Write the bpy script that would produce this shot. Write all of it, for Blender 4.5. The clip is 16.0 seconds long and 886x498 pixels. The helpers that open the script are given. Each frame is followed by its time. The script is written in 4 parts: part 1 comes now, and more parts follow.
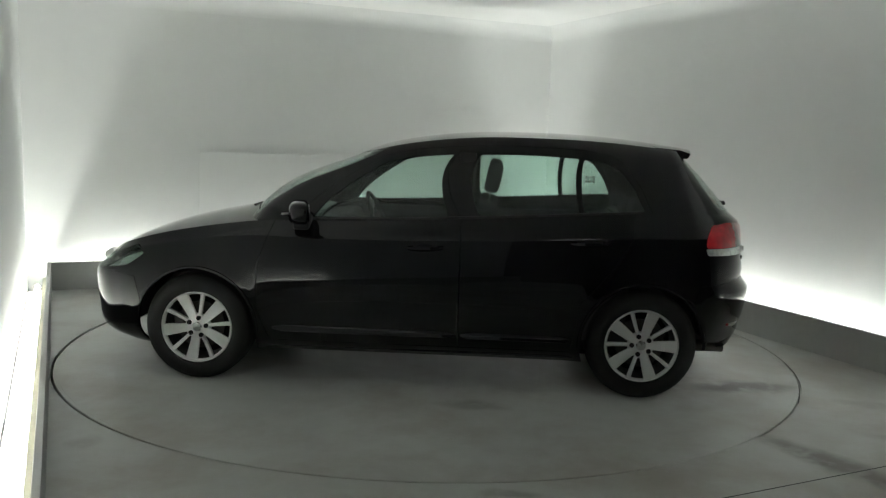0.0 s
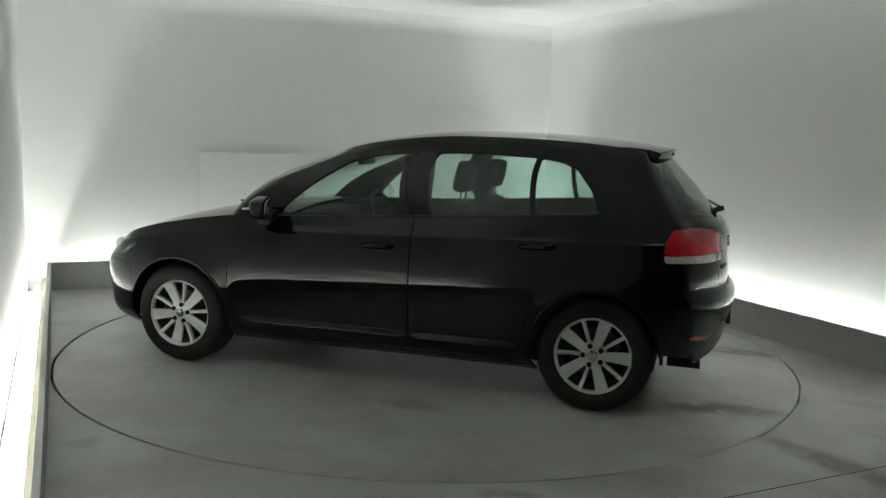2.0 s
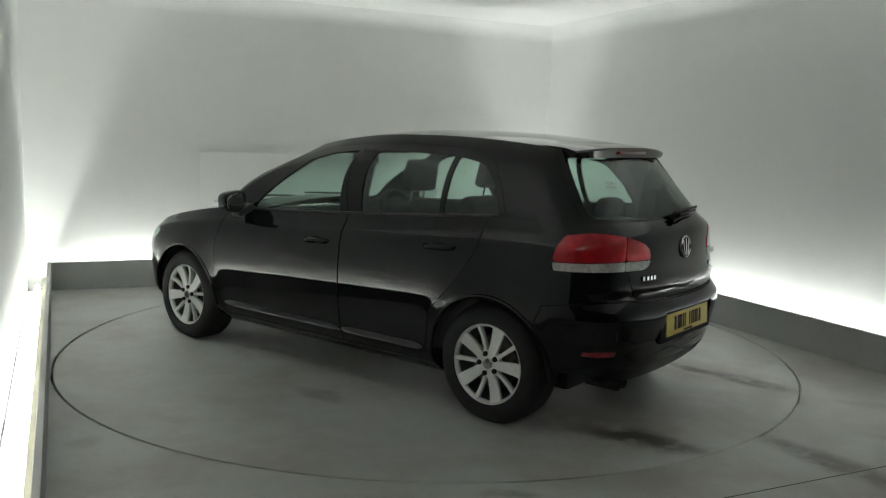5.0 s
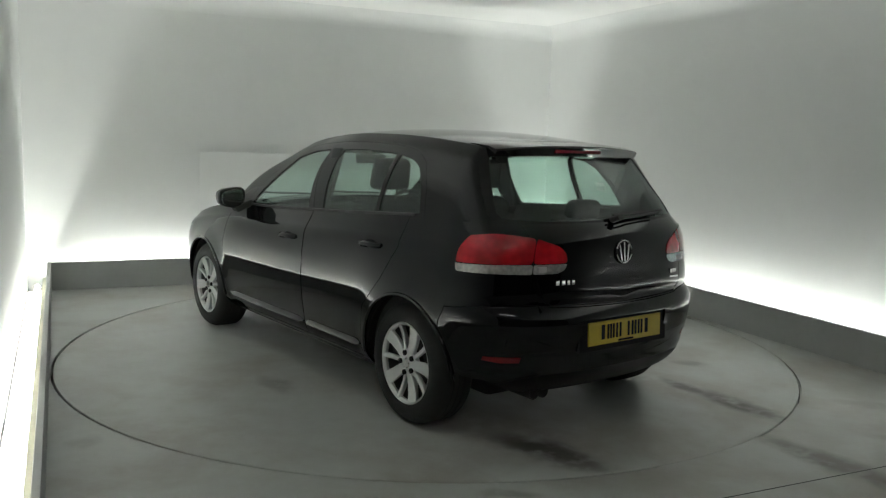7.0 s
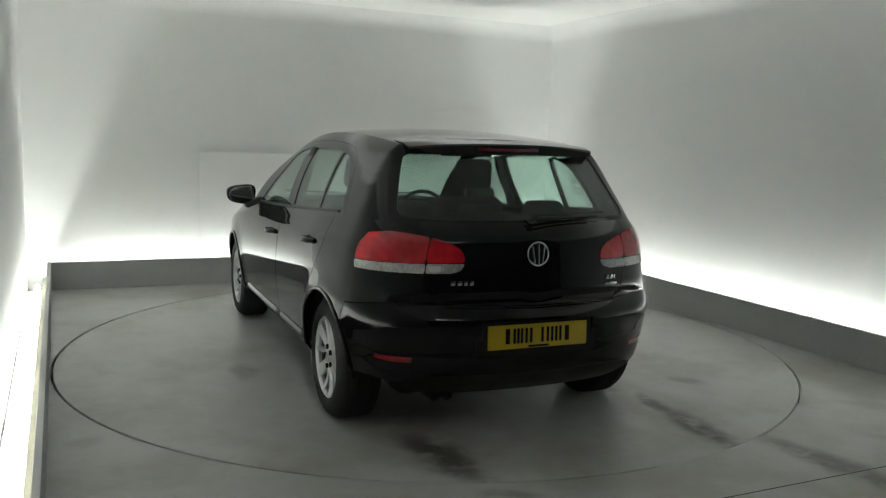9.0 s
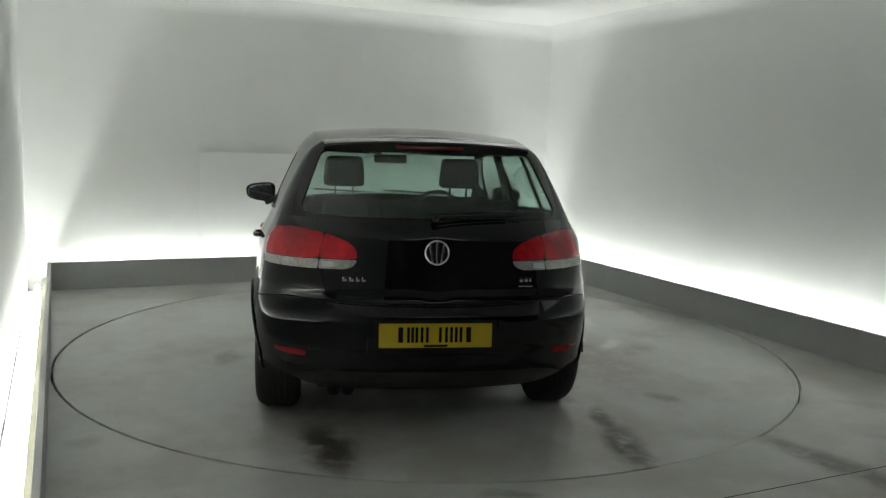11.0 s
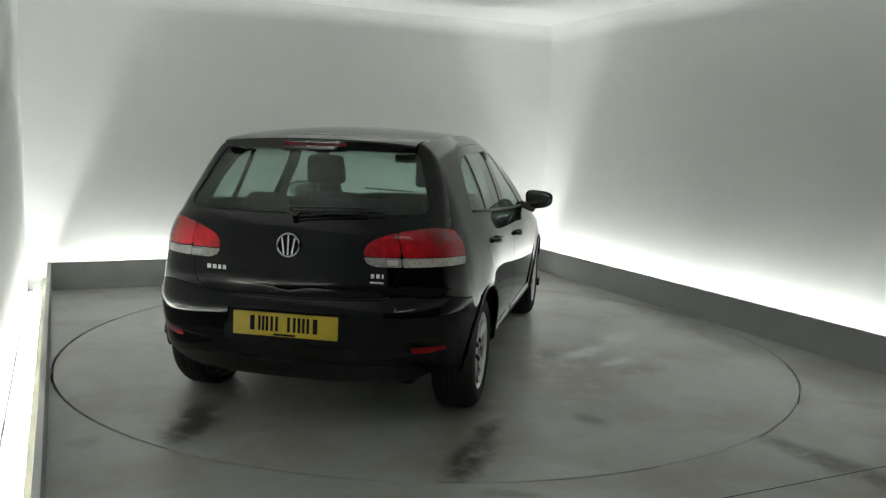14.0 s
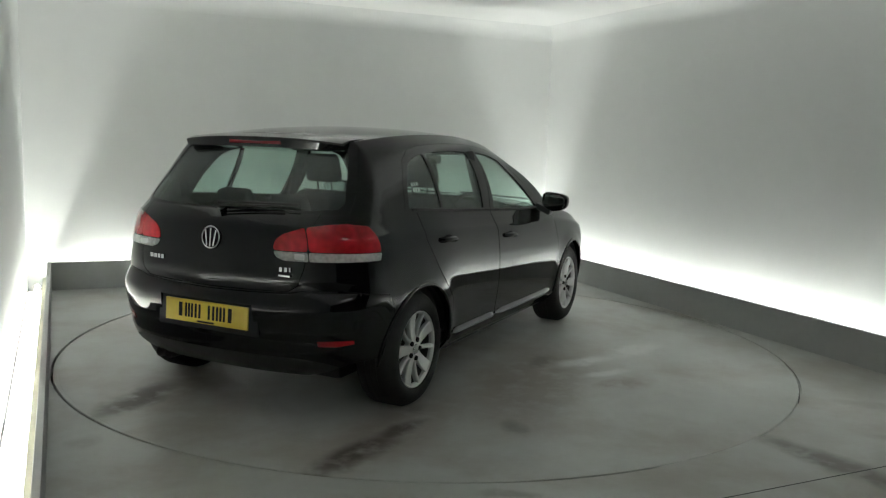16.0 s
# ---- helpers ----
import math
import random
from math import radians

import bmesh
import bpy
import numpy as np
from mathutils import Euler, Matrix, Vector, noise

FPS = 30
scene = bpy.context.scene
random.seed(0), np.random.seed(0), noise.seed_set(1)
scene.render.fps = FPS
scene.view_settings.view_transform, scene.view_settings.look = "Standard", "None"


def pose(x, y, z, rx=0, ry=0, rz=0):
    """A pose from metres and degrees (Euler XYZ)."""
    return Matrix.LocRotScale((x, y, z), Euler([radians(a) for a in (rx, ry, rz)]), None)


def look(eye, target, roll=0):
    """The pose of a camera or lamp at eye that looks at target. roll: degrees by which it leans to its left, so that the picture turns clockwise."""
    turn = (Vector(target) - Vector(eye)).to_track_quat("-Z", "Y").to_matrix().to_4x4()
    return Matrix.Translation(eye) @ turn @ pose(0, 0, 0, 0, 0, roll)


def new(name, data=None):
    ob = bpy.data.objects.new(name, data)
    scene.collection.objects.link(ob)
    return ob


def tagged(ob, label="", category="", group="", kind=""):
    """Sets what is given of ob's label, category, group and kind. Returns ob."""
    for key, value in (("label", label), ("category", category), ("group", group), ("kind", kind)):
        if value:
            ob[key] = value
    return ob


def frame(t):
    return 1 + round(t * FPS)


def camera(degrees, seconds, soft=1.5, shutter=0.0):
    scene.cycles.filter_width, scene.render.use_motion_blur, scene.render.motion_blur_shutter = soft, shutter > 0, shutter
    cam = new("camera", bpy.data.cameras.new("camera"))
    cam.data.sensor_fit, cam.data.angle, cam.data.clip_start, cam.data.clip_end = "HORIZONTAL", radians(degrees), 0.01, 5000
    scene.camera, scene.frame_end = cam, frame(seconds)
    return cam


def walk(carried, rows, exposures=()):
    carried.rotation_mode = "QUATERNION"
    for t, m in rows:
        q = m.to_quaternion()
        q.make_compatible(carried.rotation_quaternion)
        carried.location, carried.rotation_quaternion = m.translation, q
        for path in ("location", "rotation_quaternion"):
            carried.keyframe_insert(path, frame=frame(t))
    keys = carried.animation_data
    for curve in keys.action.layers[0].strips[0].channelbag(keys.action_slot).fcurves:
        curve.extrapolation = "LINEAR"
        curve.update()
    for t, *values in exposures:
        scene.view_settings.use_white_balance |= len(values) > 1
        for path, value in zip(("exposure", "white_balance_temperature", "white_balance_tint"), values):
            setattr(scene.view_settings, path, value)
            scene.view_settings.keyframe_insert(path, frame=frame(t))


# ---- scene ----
import mathutils
from mathutils.geometry import delaunay_2d_cdt

SECONDS = 16.0
EYE = (0.0, -5.843, 1.4575)
cam = camera(55.8, SECONDS, soft=1.3)
VIEW = look(EYE, (EYE[0] + 0.01324, EYE[1] + 0.99109, EYE[2] - 0.13252), roll=1.767)
walk(cam, [(0, VIEW), (SECONDS, VIEW)], exposures=[(0, 0.0), (SECONDS, 0.0)])

# The turntable turns steadily about the world's origin.
TURN_START, TURN_RATE = 175.89, -7.0324
CAR_OFFSET = (-0.003, 0.269)

# Room: axes u (along the back wall) and v (towards it), turned by 24 degrees.
ROOM_TURN = 24.0
U0, U1, V0, V1 = -2.46, 2.52, -6.3, 2.75      # inner faces of the upstands
GAP = 0.20                                     # width of the light trough
LIP = 0.25                                     # height of the upstand
CEIL = 2.70
TABLE_R = 2.442

# ---------------------------------------------------------------- world and light
world = bpy.data.worlds.new("world")
scene.world = world
world.use_nodes = True
world.node_tree.nodes["Background"].inputs["Color"].default_value = (0.5, 0.55, 0.52, 1)
world.node_tree.nodes["Background"].inputs["Strength"].default_value = 0.02
TUBE_POWER = 50.0


# ---------------------------------------------------------------- materials
def material(name, color, rough=0.5, metal=0.0, coat=0.0, spec=0.5, emit=None, power=0.0):
    m = bpy.data.materials.new(name)
    m.use_nodes = True
    b = m.node_tree.nodes["Principled BSDF"]
    b.inputs["Base Color"].default_value = (*color, 1)
    b.inputs["Roughness"].default_value = rough
    b.inputs["Metallic"].default_value = metal
    b.inputs["Coat Weight"].default_value = coat
    b.inputs["Coat Roughness"].default_value = 0.03
    b.inputs["Specular IOR Level"].default_value = spec
    if emit:
        b.inputs["Emission Color"].default_value = (*emit, 1)
        b.inputs["Emission Strength"].default_value = power
    return m


def vary(m, scale, amount, rough_amount=0.0, bump=0.0, bump_scale=None, detail=6.0, stretch=(1, 1, 1)):
    """Two scales of noise over a material's colour and roughness, and a fine relief."""
    nt = m.node_tree
    b = nt.nodes["Principled BSDF"]
    coord = nt.nodes.new("ShaderNodeTexCoord")
    mapping = nt.nodes.new("ShaderNodeMapping")
    mapping.inputs["Scale"].default_value = stretch
    nt.links.new(coord.outputs["Object"], mapping.inputs["Vector"])
    total = None
    for s, w in ((scale, 0.65), (scale * 9, 0.35)):
        n = nt.nodes.new("ShaderNodeTexNoise")
        n.inputs["Scale"].default_value, n.inputs["Detail"].default_value = s, detail
        nt.links.new(mapping.outputs["Vector"], n.inputs["Vector"])
        k = nt.nodes.new("ShaderNodeMath")
        k.operation = "MULTIPLY_ADD"
        k.inputs[1].default_value = w
        k.inputs[2].default_value = 0.0
        nt.links.new(n.outputs["Fac"], k.inputs[0])
        if total is not None:
            nt.links.new(total, k.inputs[2])
        total = k.outputs[0]
    c = b.inputs["Base Color"].default_value[:]
    mix = nt.nodes.new("ShaderNodeMix")
    mix.data_type = "RGBA"
    ramp = nt.nodes.new("ShaderNodeMapRange")
    ramp.inputs["From Min"].default_value, ramp.inputs["From Max"].default_value = 0.3, 0.7
    nt.links.new(total, ramp.inputs["Value"])
    nt.links.new(ramp.outputs["Result"], mix.inputs["Factor"])
    mix.inputs["A"].default_value = (*[x * (1 - amount) for x in c[:3]], 1)
    mix.inputs["B"].default_value = (*[min(1, x * (1 + amount)) for x in c[:3]], 1)
    nt.links.new(mix.outputs["Result"], b.inputs["Base Color"])
    if rough_amount:
        r = nt.nodes.new("ShaderNodeMapRange")
        base = b.inputs["Roughness"].default_value
        r.inputs["From Min"].default_value, r.inputs["From Max"].default_value = 0.3, 0.7
        r.inputs["To Min"].default_value, r.inputs["To Max"].default_value = base - rough_amount, base + rough_amount
        nt.links.new(total, r.inputs["Value"])
        nt.links.new(r.outputs["Result"], b.inputs["Roughness"])
    if bump:
        n = nt.nodes.new("ShaderNodeTexNoise")
        n.inputs["Scale"].default_value, n.inputs["Detail"].default_value = bump_scale or scale * 20, 4
        nt.links.new(mapping.outputs["Vector"], n.inputs["Vector"])
        bn = nt.nodes.new("ShaderNodeBump")
        bn.inputs["Strength"].default_value, bn.inputs["Distance"].default_value = bump, 0.01
        nt.links.new(n.outputs["Fac"], bn.inputs["Height"])
        nt.links.new(bn.outputs["Normal"], b.inputs["Normal"])
    return m


def stains_and_sheen(m, spots, color, rough):
    """Soft-edged stains, and painted reflections, of uneven outline: spots are (x, y, half length, half width, turn,
    weight).
    """
    nt = m.node_tree
    b = nt.nodes["Principled BSDF"]
    coord = nt.nodes.new("ShaderNodeTexCoord")
    warp = nt.nodes.new("ShaderNodeTexNoise")
    warp.inputs["Scale"].default_value, warp.inputs["Detail"].default_value = 4.0, 3
    nt.links.new(coord.outputs["Object"], warp.inputs["Vector"])
    shift = nt.nodes.new("ShaderNodeVectorMath")
    shift.operation = "MULTIPLY_ADD"
    shift.inputs[1].default_value = (0.16, 0.16, 0)
    nt.links.new(warp.outputs["Color"], shift.inputs[0])
    nt.links.new(coord.outputs["Object"], shift.inputs[2])
    total = None
    for x, y, lx, ly, turn, weight in spots:
        mp = nt.nodes.new("ShaderNodeMapping")
        mp.vector_type = "TEXTURE"
        mp.inputs["Location"].default_value = (x + 0.08, y + 0.08, 0)
        mp.inputs["Rotation"].default_value = (0, 0, radians(turn))
        mp.inputs["Scale"].default_value = (lx, ly, 50)
        nt.links.new(shift.outputs[0], mp.inputs["Vector"])
        ln = nt.nodes.new("ShaderNodeVectorMath")
        ln.operation = "LENGTH"
        nt.links.new(mp.outputs["Vector"], ln.inputs[0])
        r = nt.nodes.new("ShaderNodeMapRange")
        r.interpolation_type = "SMOOTHSTEP"
        r.inputs["From Min"].default_value, r.inputs["From Max"].default_value = 1.35, 0.35
        r.inputs["To Max"].default_value = weight
        nt.links.new(ln.outputs["Value"], r.inputs["Value"])
        if total is None:
            total = r.outputs["Result"]
        else:
            k = nt.nodes.new("ShaderNodeMath")
            k.operation = "MAXIMUM"
            nt.links.new(total, k.inputs[0])
            nt.links.new(r.outputs["Result"], k.inputs[1])
            total = k.outputs[0]
    blot = nt.nodes.new("ShaderNodeTexNoise")
    blot.inputs["Scale"].default_value, blot.inputs["Detail"].default_value = 8.0, 4
    nt.links.new(coord.outputs["Object"], blot.inputs["Vector"])
    r = nt.nodes.new("ShaderNodeMapRange")
    r.inputs["From Min"].default_value, r.inputs["From Max"].default_value = 0.20, 0.52
    nt.links.new(blot.outputs["Fac"], r.inputs["Value"])
    k = nt.nodes.new("ShaderNodeMath")
    k.operation = "MULTIPLY"
    nt.links.new(total, k.inputs[0])
    nt.links.new(r.outputs["Result"], k.inputs[1])
    mix = nt.nodes.new("ShaderNodeMix")
    mix.data_type = "RGBA"
    nt.links.new(k.outputs[0], mix.inputs["Factor"])
    nt.links.new(b.inputs["Base Color"].links[0].from_socket, mix.inputs["A"])
    mix.inputs["B"].default_value = (*color, 1)
    nt.links.new(mix.outputs["Result"], b.inputs["Base Color"])
    rm = nt.nodes.new("ShaderNodeMix")
    nt.links.new(k.outputs[0], rm.inputs["Factor"])
    nt.links.new(b.inputs["Roughness"].links[0].from_socket, rm.inputs["A"])
    rm.inputs["B"].default_value = rough
    nt.links.new(rm.outputs["Result"], b.inputs["Roughness"])
    return m


def glass_material(name, tint, gloss=0.04):
    m = bpy.data.materials.new(name)
    m.use_nodes = True
    nt = m.node_tree
    nt.nodes.clear()
    out = nt.nodes.new("ShaderNodeOutputMaterial")
    mix = nt.nodes.new("ShaderNodeMixShader")
    clear = nt.nodes.new("ShaderNodeBsdfTransparent")
    clear.inputs["Color"].default_value = (*tint, 1)
    shine = nt.nodes.new("ShaderNodeBsdfGlossy")
    shine.inputs["Roughness"].default_value = 0.02
    face = nt.nodes.new("ShaderNodeLayerWeight")
    face.inputs["Blend"].default_value = 0.5
    power = nt.nodes.new("ShaderNodeMath")
    power.operation = "POWER"
    power.inputs[1].default_value = 5.0
    gain = nt.nodes.new("ShaderNodeMath")
    gain.operation = "MULTIPLY_ADD"
    gain.inputs[1].default_value, gain.inputs[2].default_value = 0.93, gloss
    nt.links.new(face.outputs["Facing"], power.inputs[0])
    nt.links.new(power.outputs[0], gain.inputs[0])
    nt.links.new(gain.outputs[0], mix.inputs[0])
    nt.links.new(clear.outputs[0], mix.inputs[1])
    nt.links.new(shine.outputs[0], mix.inputs[2])
    nt.links.new(mix.outputs[0], out.inputs["Surface"])
    return m


M_WALL = vary(material("wall paint", (0.80, 0.815, 0.80), 0.6), 0.7, 0.025, 0.05, 0.05, 60)
M_CEIL = vary(material("ceiling paint", (0.92, 0.93, 0.91), 0.7), 0.5, 0.02)
M_SHUTTER = vary(material("dark shutter paint", (0.05, 0.05, 0.05), 0.7), 2.0, 0.1)
M_LIP = vary(material("upstand paint", (0.47, 0.48, 0.47), 0.5), 2.5, 0.06, 0.06, 0.05, 90)
M_BATTEN = vary(material("cream batten paint", (0.50, 0.48, 0.38), 0.6), 6.0, 0.1)
M_LEDGE = vary(material("trough paint", (0.80, 0.80, 0.74), 0.6), 3.0, 0.06)
M_FLOOR = vary(material("floor paint", (0.53, 0.545, 0.517), 0.36), 0.8, 0.10, 0.07, 0.04, 70)
M_TABLE = vary(material("turntable paint", (0.53, 0.545, 0.517), 0.36), 0.9, 0.12, 0.08, 0.04, 70)
def grime(m, color, amount):
    """Broad soft patches of dirt, and wetter and drier places."""
    nt = m.node_tree
    b = nt.nodes["Principled BSDF"]
    coord = nt.nodes.new("ShaderNodeTexCoord")
    n = nt.nodes.new("ShaderNodeTexNoise")
    n.inputs["Scale"].default_value, n.inputs["Detail"].default_value, n.inputs["Roughness"].default_value, n.inputs["Distortion"].default_value = 1.1, 6, 0.62, 0.15
    nt.links.new(coord.outputs["Object"], n.inputs["Vector"])
    r = nt.nodes.new("ShaderNodeMapRange")
    r.interpolation_type = "SMOOTHSTEP"
    r.inputs["From Min"].default_value, r.inputs["From Max"].default_value, r.inputs["To Max"].default_value = 0.40, 0.72, amount
    nt.links.new(n.outputs["Fac"], r.inputs["Value"])
    for socket, value in (("Base Color", (*color, 1)), ("Roughness", 0.33)):
        mix = nt.nodes.new("ShaderNodeMix")
        if socket == "Base Color":
            mix.data_type = "RGBA"
        nt.links.new(r.outputs["Result"], mix.inputs["Factor"])
        nt.links.new(b.inputs[socket].links[0].from_socket, mix.inputs["A"])
        mix.inputs["B"].default_value = value
        nt.links.new(mix.outputs["Result"], b.inputs[socket])


grime(M_FLOOR, (0.33, 0.295, 0.25), 0.75)
grime(M_TABLE, (0.33, 0.295, 0.25), 0.75)
# brown dust along the wheel tracks, painted floor reflections, then the dark stains
# the first spot is a red-brown reflection put into the colour
stains_and_sheen(M_TABLE, [(-0.28, -1.45, 0.26, 0.12, -30, 0.6), (-1.62, -0.67, 0.8, 0.26, 0, 0.5), (-1.6, 0.76, 0.75, 0.28, 8, 0.5), (-0.5, -1.0, 0.9, 0.42, 5, 0.55)], (0.235, 0.175, 0.14), 0.36)
# pale reflections on the glossy floor, painted into the table's colour
stains_and_sheen(M_TABLE, [(0.10, -1.10, 0.26, 0.10, -30, 0.9), (-0.10, -1.32, 0.20, 0.06, -40, 0.7), (0.62, -1.34, 0.30, 0.12, -20, 0.7)], (0.74, 0.75, 0.73), 0.33)
stains_and_sheen(M_TABLE, [(-2.05, -0.66, 0.34, 0.10, -8, 1.0), (-1.68, -0.70, 0.20, 0.07, -8, 0.9), (-2.0, 0.76, 0.34, 0.12, 12, 0.95), (-0.36, 1.37, 0.20, 0.08, 0, 0.4), (-1.36, -1.17, 0.12, 0.07, 30, 0.45),
                 (-0.05, -0.87, 0.18, 0.09, 10, 0.35), (-1.37, -0.60, 0.09, 0.05, 0, 0.35)], (0.062, 0.047, 0.036), 0.36)
stains_and_sheen(M_FLOOR, [(2.62, 0.55, 0.9, 0.10, -64, 0.5), (2.95, -0.15, 0.35, 0.07, -64, 0.6)], (0.20, 0.16, 0.13), 0.4)
stains_and_sheen(M_FLOOR, [(1.93, -2.13, 0.46, 0.11, -57, 0.95), (0.36, -2.55, 0.13, 0.05, 0, 0.45), (-1.58, -2.10, 0.07, 0.10, 20, 0.3),
                 (-2.55, 0.30, 0.22, 0.12, 20, 0.14), (2.55, -1.2, 0.2, 0.07, -20, 0.25), (2.35, -1.75, 0.1, 0.04, -30, 0.35)], (0.14, 0.125, 0.105), 0.36)
M_TUBE = material("lamp tube", (0.9, 0.9, 0.9), 0.4, emit=(0.975, 1.0, 0.97), power=TUBE_POWER)
M_ENTRY = material("entrance lamp tube", (0.9, 0.9, 0.9), 0.4, emit=(0.98, 1.0, 0.97), power=7.0)
M_DARK = material("dark gap", (0.01, 0.01, 0.01), 0.9)
M_PAINT = material("black car paint", (0.003, 0.003, 0.004), 0.025, spec=0.42)
M_TRIM = vary(material("black plastic trim", (0.012, 0.012, 0.012), 0.45), 12, 0.2, 0.05)
M_GLASS = glass_material("tinted glass", (0.86, 0.93, 0.90))
M_DARKGLASS = glass_material("dark tinted glass", (0.82, 0.905, 0.87), 0.06)
M_RUBBER = vary(material("tyre rubber", (0.011, 0.011, 0.011), 0.7), 25, 0.25, 0.08, 0.2, 300)
M_ALLOY = vary(material("silver alloy paint", (0.78, 0.79, 0.78), 0.36, 0.45), 18, 0.04, 0.02)
M_STEEL = vary(material("brake steel", (0.09, 0.085, 0.08), 0.5, 0.8), 20, 0.25, 0.1)
# barrel colour darkened to stand in for shade between the spokes
M_BARREL = vary(material("shaded wheel barrel", (0.07, 0.07, 0.068), 0.6, 0.3), 15, 0.3)
M_CHROME = material("chrome", (0.75, 0.76, 0.76), 0.12, 1.0)
M_RED = vary(material("red lamp lens", (0.50, 0.010, 0.018), 0.05, coat=1.0), 3.2, 0.45, detail=0.0)
M_REDDARK = material("dark red lens", (0.16, 0.006, 0.008), 0.15, coat=1.0)
M_REFL = material("red reflector", (0.32, 0.008, 0.010), 0.15, coat=1.0)
M_BUCKET = vary(material("silver lamp bucket", (0.55, 0.56, 0.56), 0.25, 0.7), 14, 0.4, detail=1.0)
M_CLEAR = vary(material("clear lamp lens", (0.60, 0.60, 0.58), 0.1, coat=1.0), 7, 0.35, detail=0.0)
M_PLATE = vary(material("yellow plate", (0.60, 0.43, 0.02), 0.4), 30, 0.05)
M_INK = material("black ink", (0.010, 0.010, 0.010), 0.6, spec=0.15)
M_CLOTH = vary(material("charcoal seat cloth", (0.022, 0.022, 0.023), 0.9), 12, 0.3)
M_CABIN = vary(material("cabin plastic", (0.02, 0.02, 0.021), 0.6), 10, 0.2)
M_MIRROR = material("mirror glass", (0.7, 0.72, 0.72), 0.02, 1.0)
M_WHITE = material("white sticker", (0.75, 0.75, 0.73), 0.5)


# ---------------------------------------------------------------- mesh helpers
def mesh_object(name, verts, faces, mat, parent=None, label="", smooth=False, normals=None):
    me = bpy.data.meshes.new(name)
    me.from_pydata([tuple(map(float, v)) for v in verts], [], faces)
    me.materials.append(mat)
    if smooth:
        me.shade_smooth()
    if normals is not None:
        me.normals_split_custom_set_from_vertices([tuple(map(float, n)) for n in normals])
    me.update()
    ob = new(name, me)
    ob.parent = parent
    if label:
        tagged(ob, label)
    return ob


def part(name, bm, mat, parent=None, label="", smooth=True):
    bmesh.ops.recalc_face_normals(bm, faces=bm.faces)
    me = bpy.data.meshes.new(name)
    bm.to_mesh(me)
    bm.free()
    me.materials.append(mat)
    if smooth:
        me.shade_smooth()
        me.set_sharp_from_angle(angle=radians(38))
    ob = new(name, me)
    ob.parent = parent
    if label:
        tagged(ob, label)
    return ob


def box(bm, size, m=Matrix(), bevel=0.0, segments=2):
    r = bmesh.ops.create_cube(bm, size=1, matrix=m @ Matrix.Diagonal((*size, 1)))
    if bevel:
        edges = list({e for v in r["verts"] for e in v.link_edges})
        bmesh.ops.bevel(bm, geom=edges, offset=bevel, segments=segments, affect="EDGES", profile=0.6)
    return bm


def cylinder(bm, r0, r1, depth, m=Matrix(), seg=24):
    bmesh.ops.create_cone(bm, cap_ends=True, segments=seg, radius1=r0, radius2=r1, depth=depth, matrix=m)
    return bm


def lathe(bm, profile, seg=64, m=Matrix(), closed=True):
    """Turn a profile of (radius, y) about the y axis."""
    rings = []
    for i in range(seg):
        a = 2 * math.pi * i / seg
        rings.append([bm.verts.new(m @ Vector((r * math.cos(a), y, r * math.sin(a)))) for r, y in profile])
    n = len(profile)
    for i in range(seg):
        a, b = rings[i], rings[(i + 1) % seg]
        for j in range(n if closed else n - 1):
            k = (j + 1) % n
            bm.faces.new((a[j], a[k], b[k], b[j]))
    return bm


def knots(*pairs, blur=0.0):
    """A smooth curve through (x, y) pairs; blur rounds its bends off."""
    xs, ys = np.array([p[0] for p in pairs], float), np.array([p[1] for p in pairs], float)
    d = np.diff(ys) / np.diff(xs)
    t = np.concatenate([[d[0]], (d[:-1] + d[1:]) / 2, [d[-1]]])
    t[1:-1] = np.where(d[:-1] * d[1:] <= 0, 0, t[1:-1])

    def f(x):
        x = np.clip(x, xs[0], xs[-1])
        i = np.clip(np.searchsorted(xs, x) - 1, 0, len(xs) - 2)
        h = xs[i + 1] - xs[i]
        s = (x - xs[i]) / h
        return ((2 * s ** 3 - 3 * s ** 2 + 1) * ys[i] + (s ** 3 - 2 * s ** 2 + s) * h * t[i]
                + (-2 * s ** 3 + 3 * s ** 2) * ys[i + 1] + (s ** 3 - s ** 2) * h * t[i + 1])
    if not blur:
        return f
    gx = np.linspace(xs[0], xs[-1], 1201)
    step = gx[1] - gx[0]
    k = int(3 * blur / step) + 1
    wide = np.arange(-k, k + 1) * step
    kernel = np.exp(-(wide / blur) ** 2 / 2)
    kernel /= kernel.sum()
    gy = f(gx)
    first, last = (gy[1] - gy[0]) / step, (gy[-1] - gy[-2]) / step
    padded = np.concatenate([gy[0] + first * (wide[:k]), gy, gy[-1] + last * (wide[k + 1:])])
    gy = np.convolve(padded, kernel, "valid")
    return lambda x: np.interp(x, gx, gy)


# ---------------------------------------------------------------- the room
ROOM = pose(0, 0, 0, 0, 0, ROOM_TURN)


def uvbox(u0, u1, v0, v1, z0, z1, bevel=0.0):
    bm = bmesh.new()
    box(bm, (u1 - u0, v1 - v0, z1 - z0), ROOM @ Matrix.Translation(((u0 + u1) / 2, (v0 + v1) / 2, (z0 + z1) / 2)), bevel)
    return bm


def structure(name, bm, mat, label, smooth=False):
    return tagged(part(name, bm, mat, None, label, smooth), kind="structure")


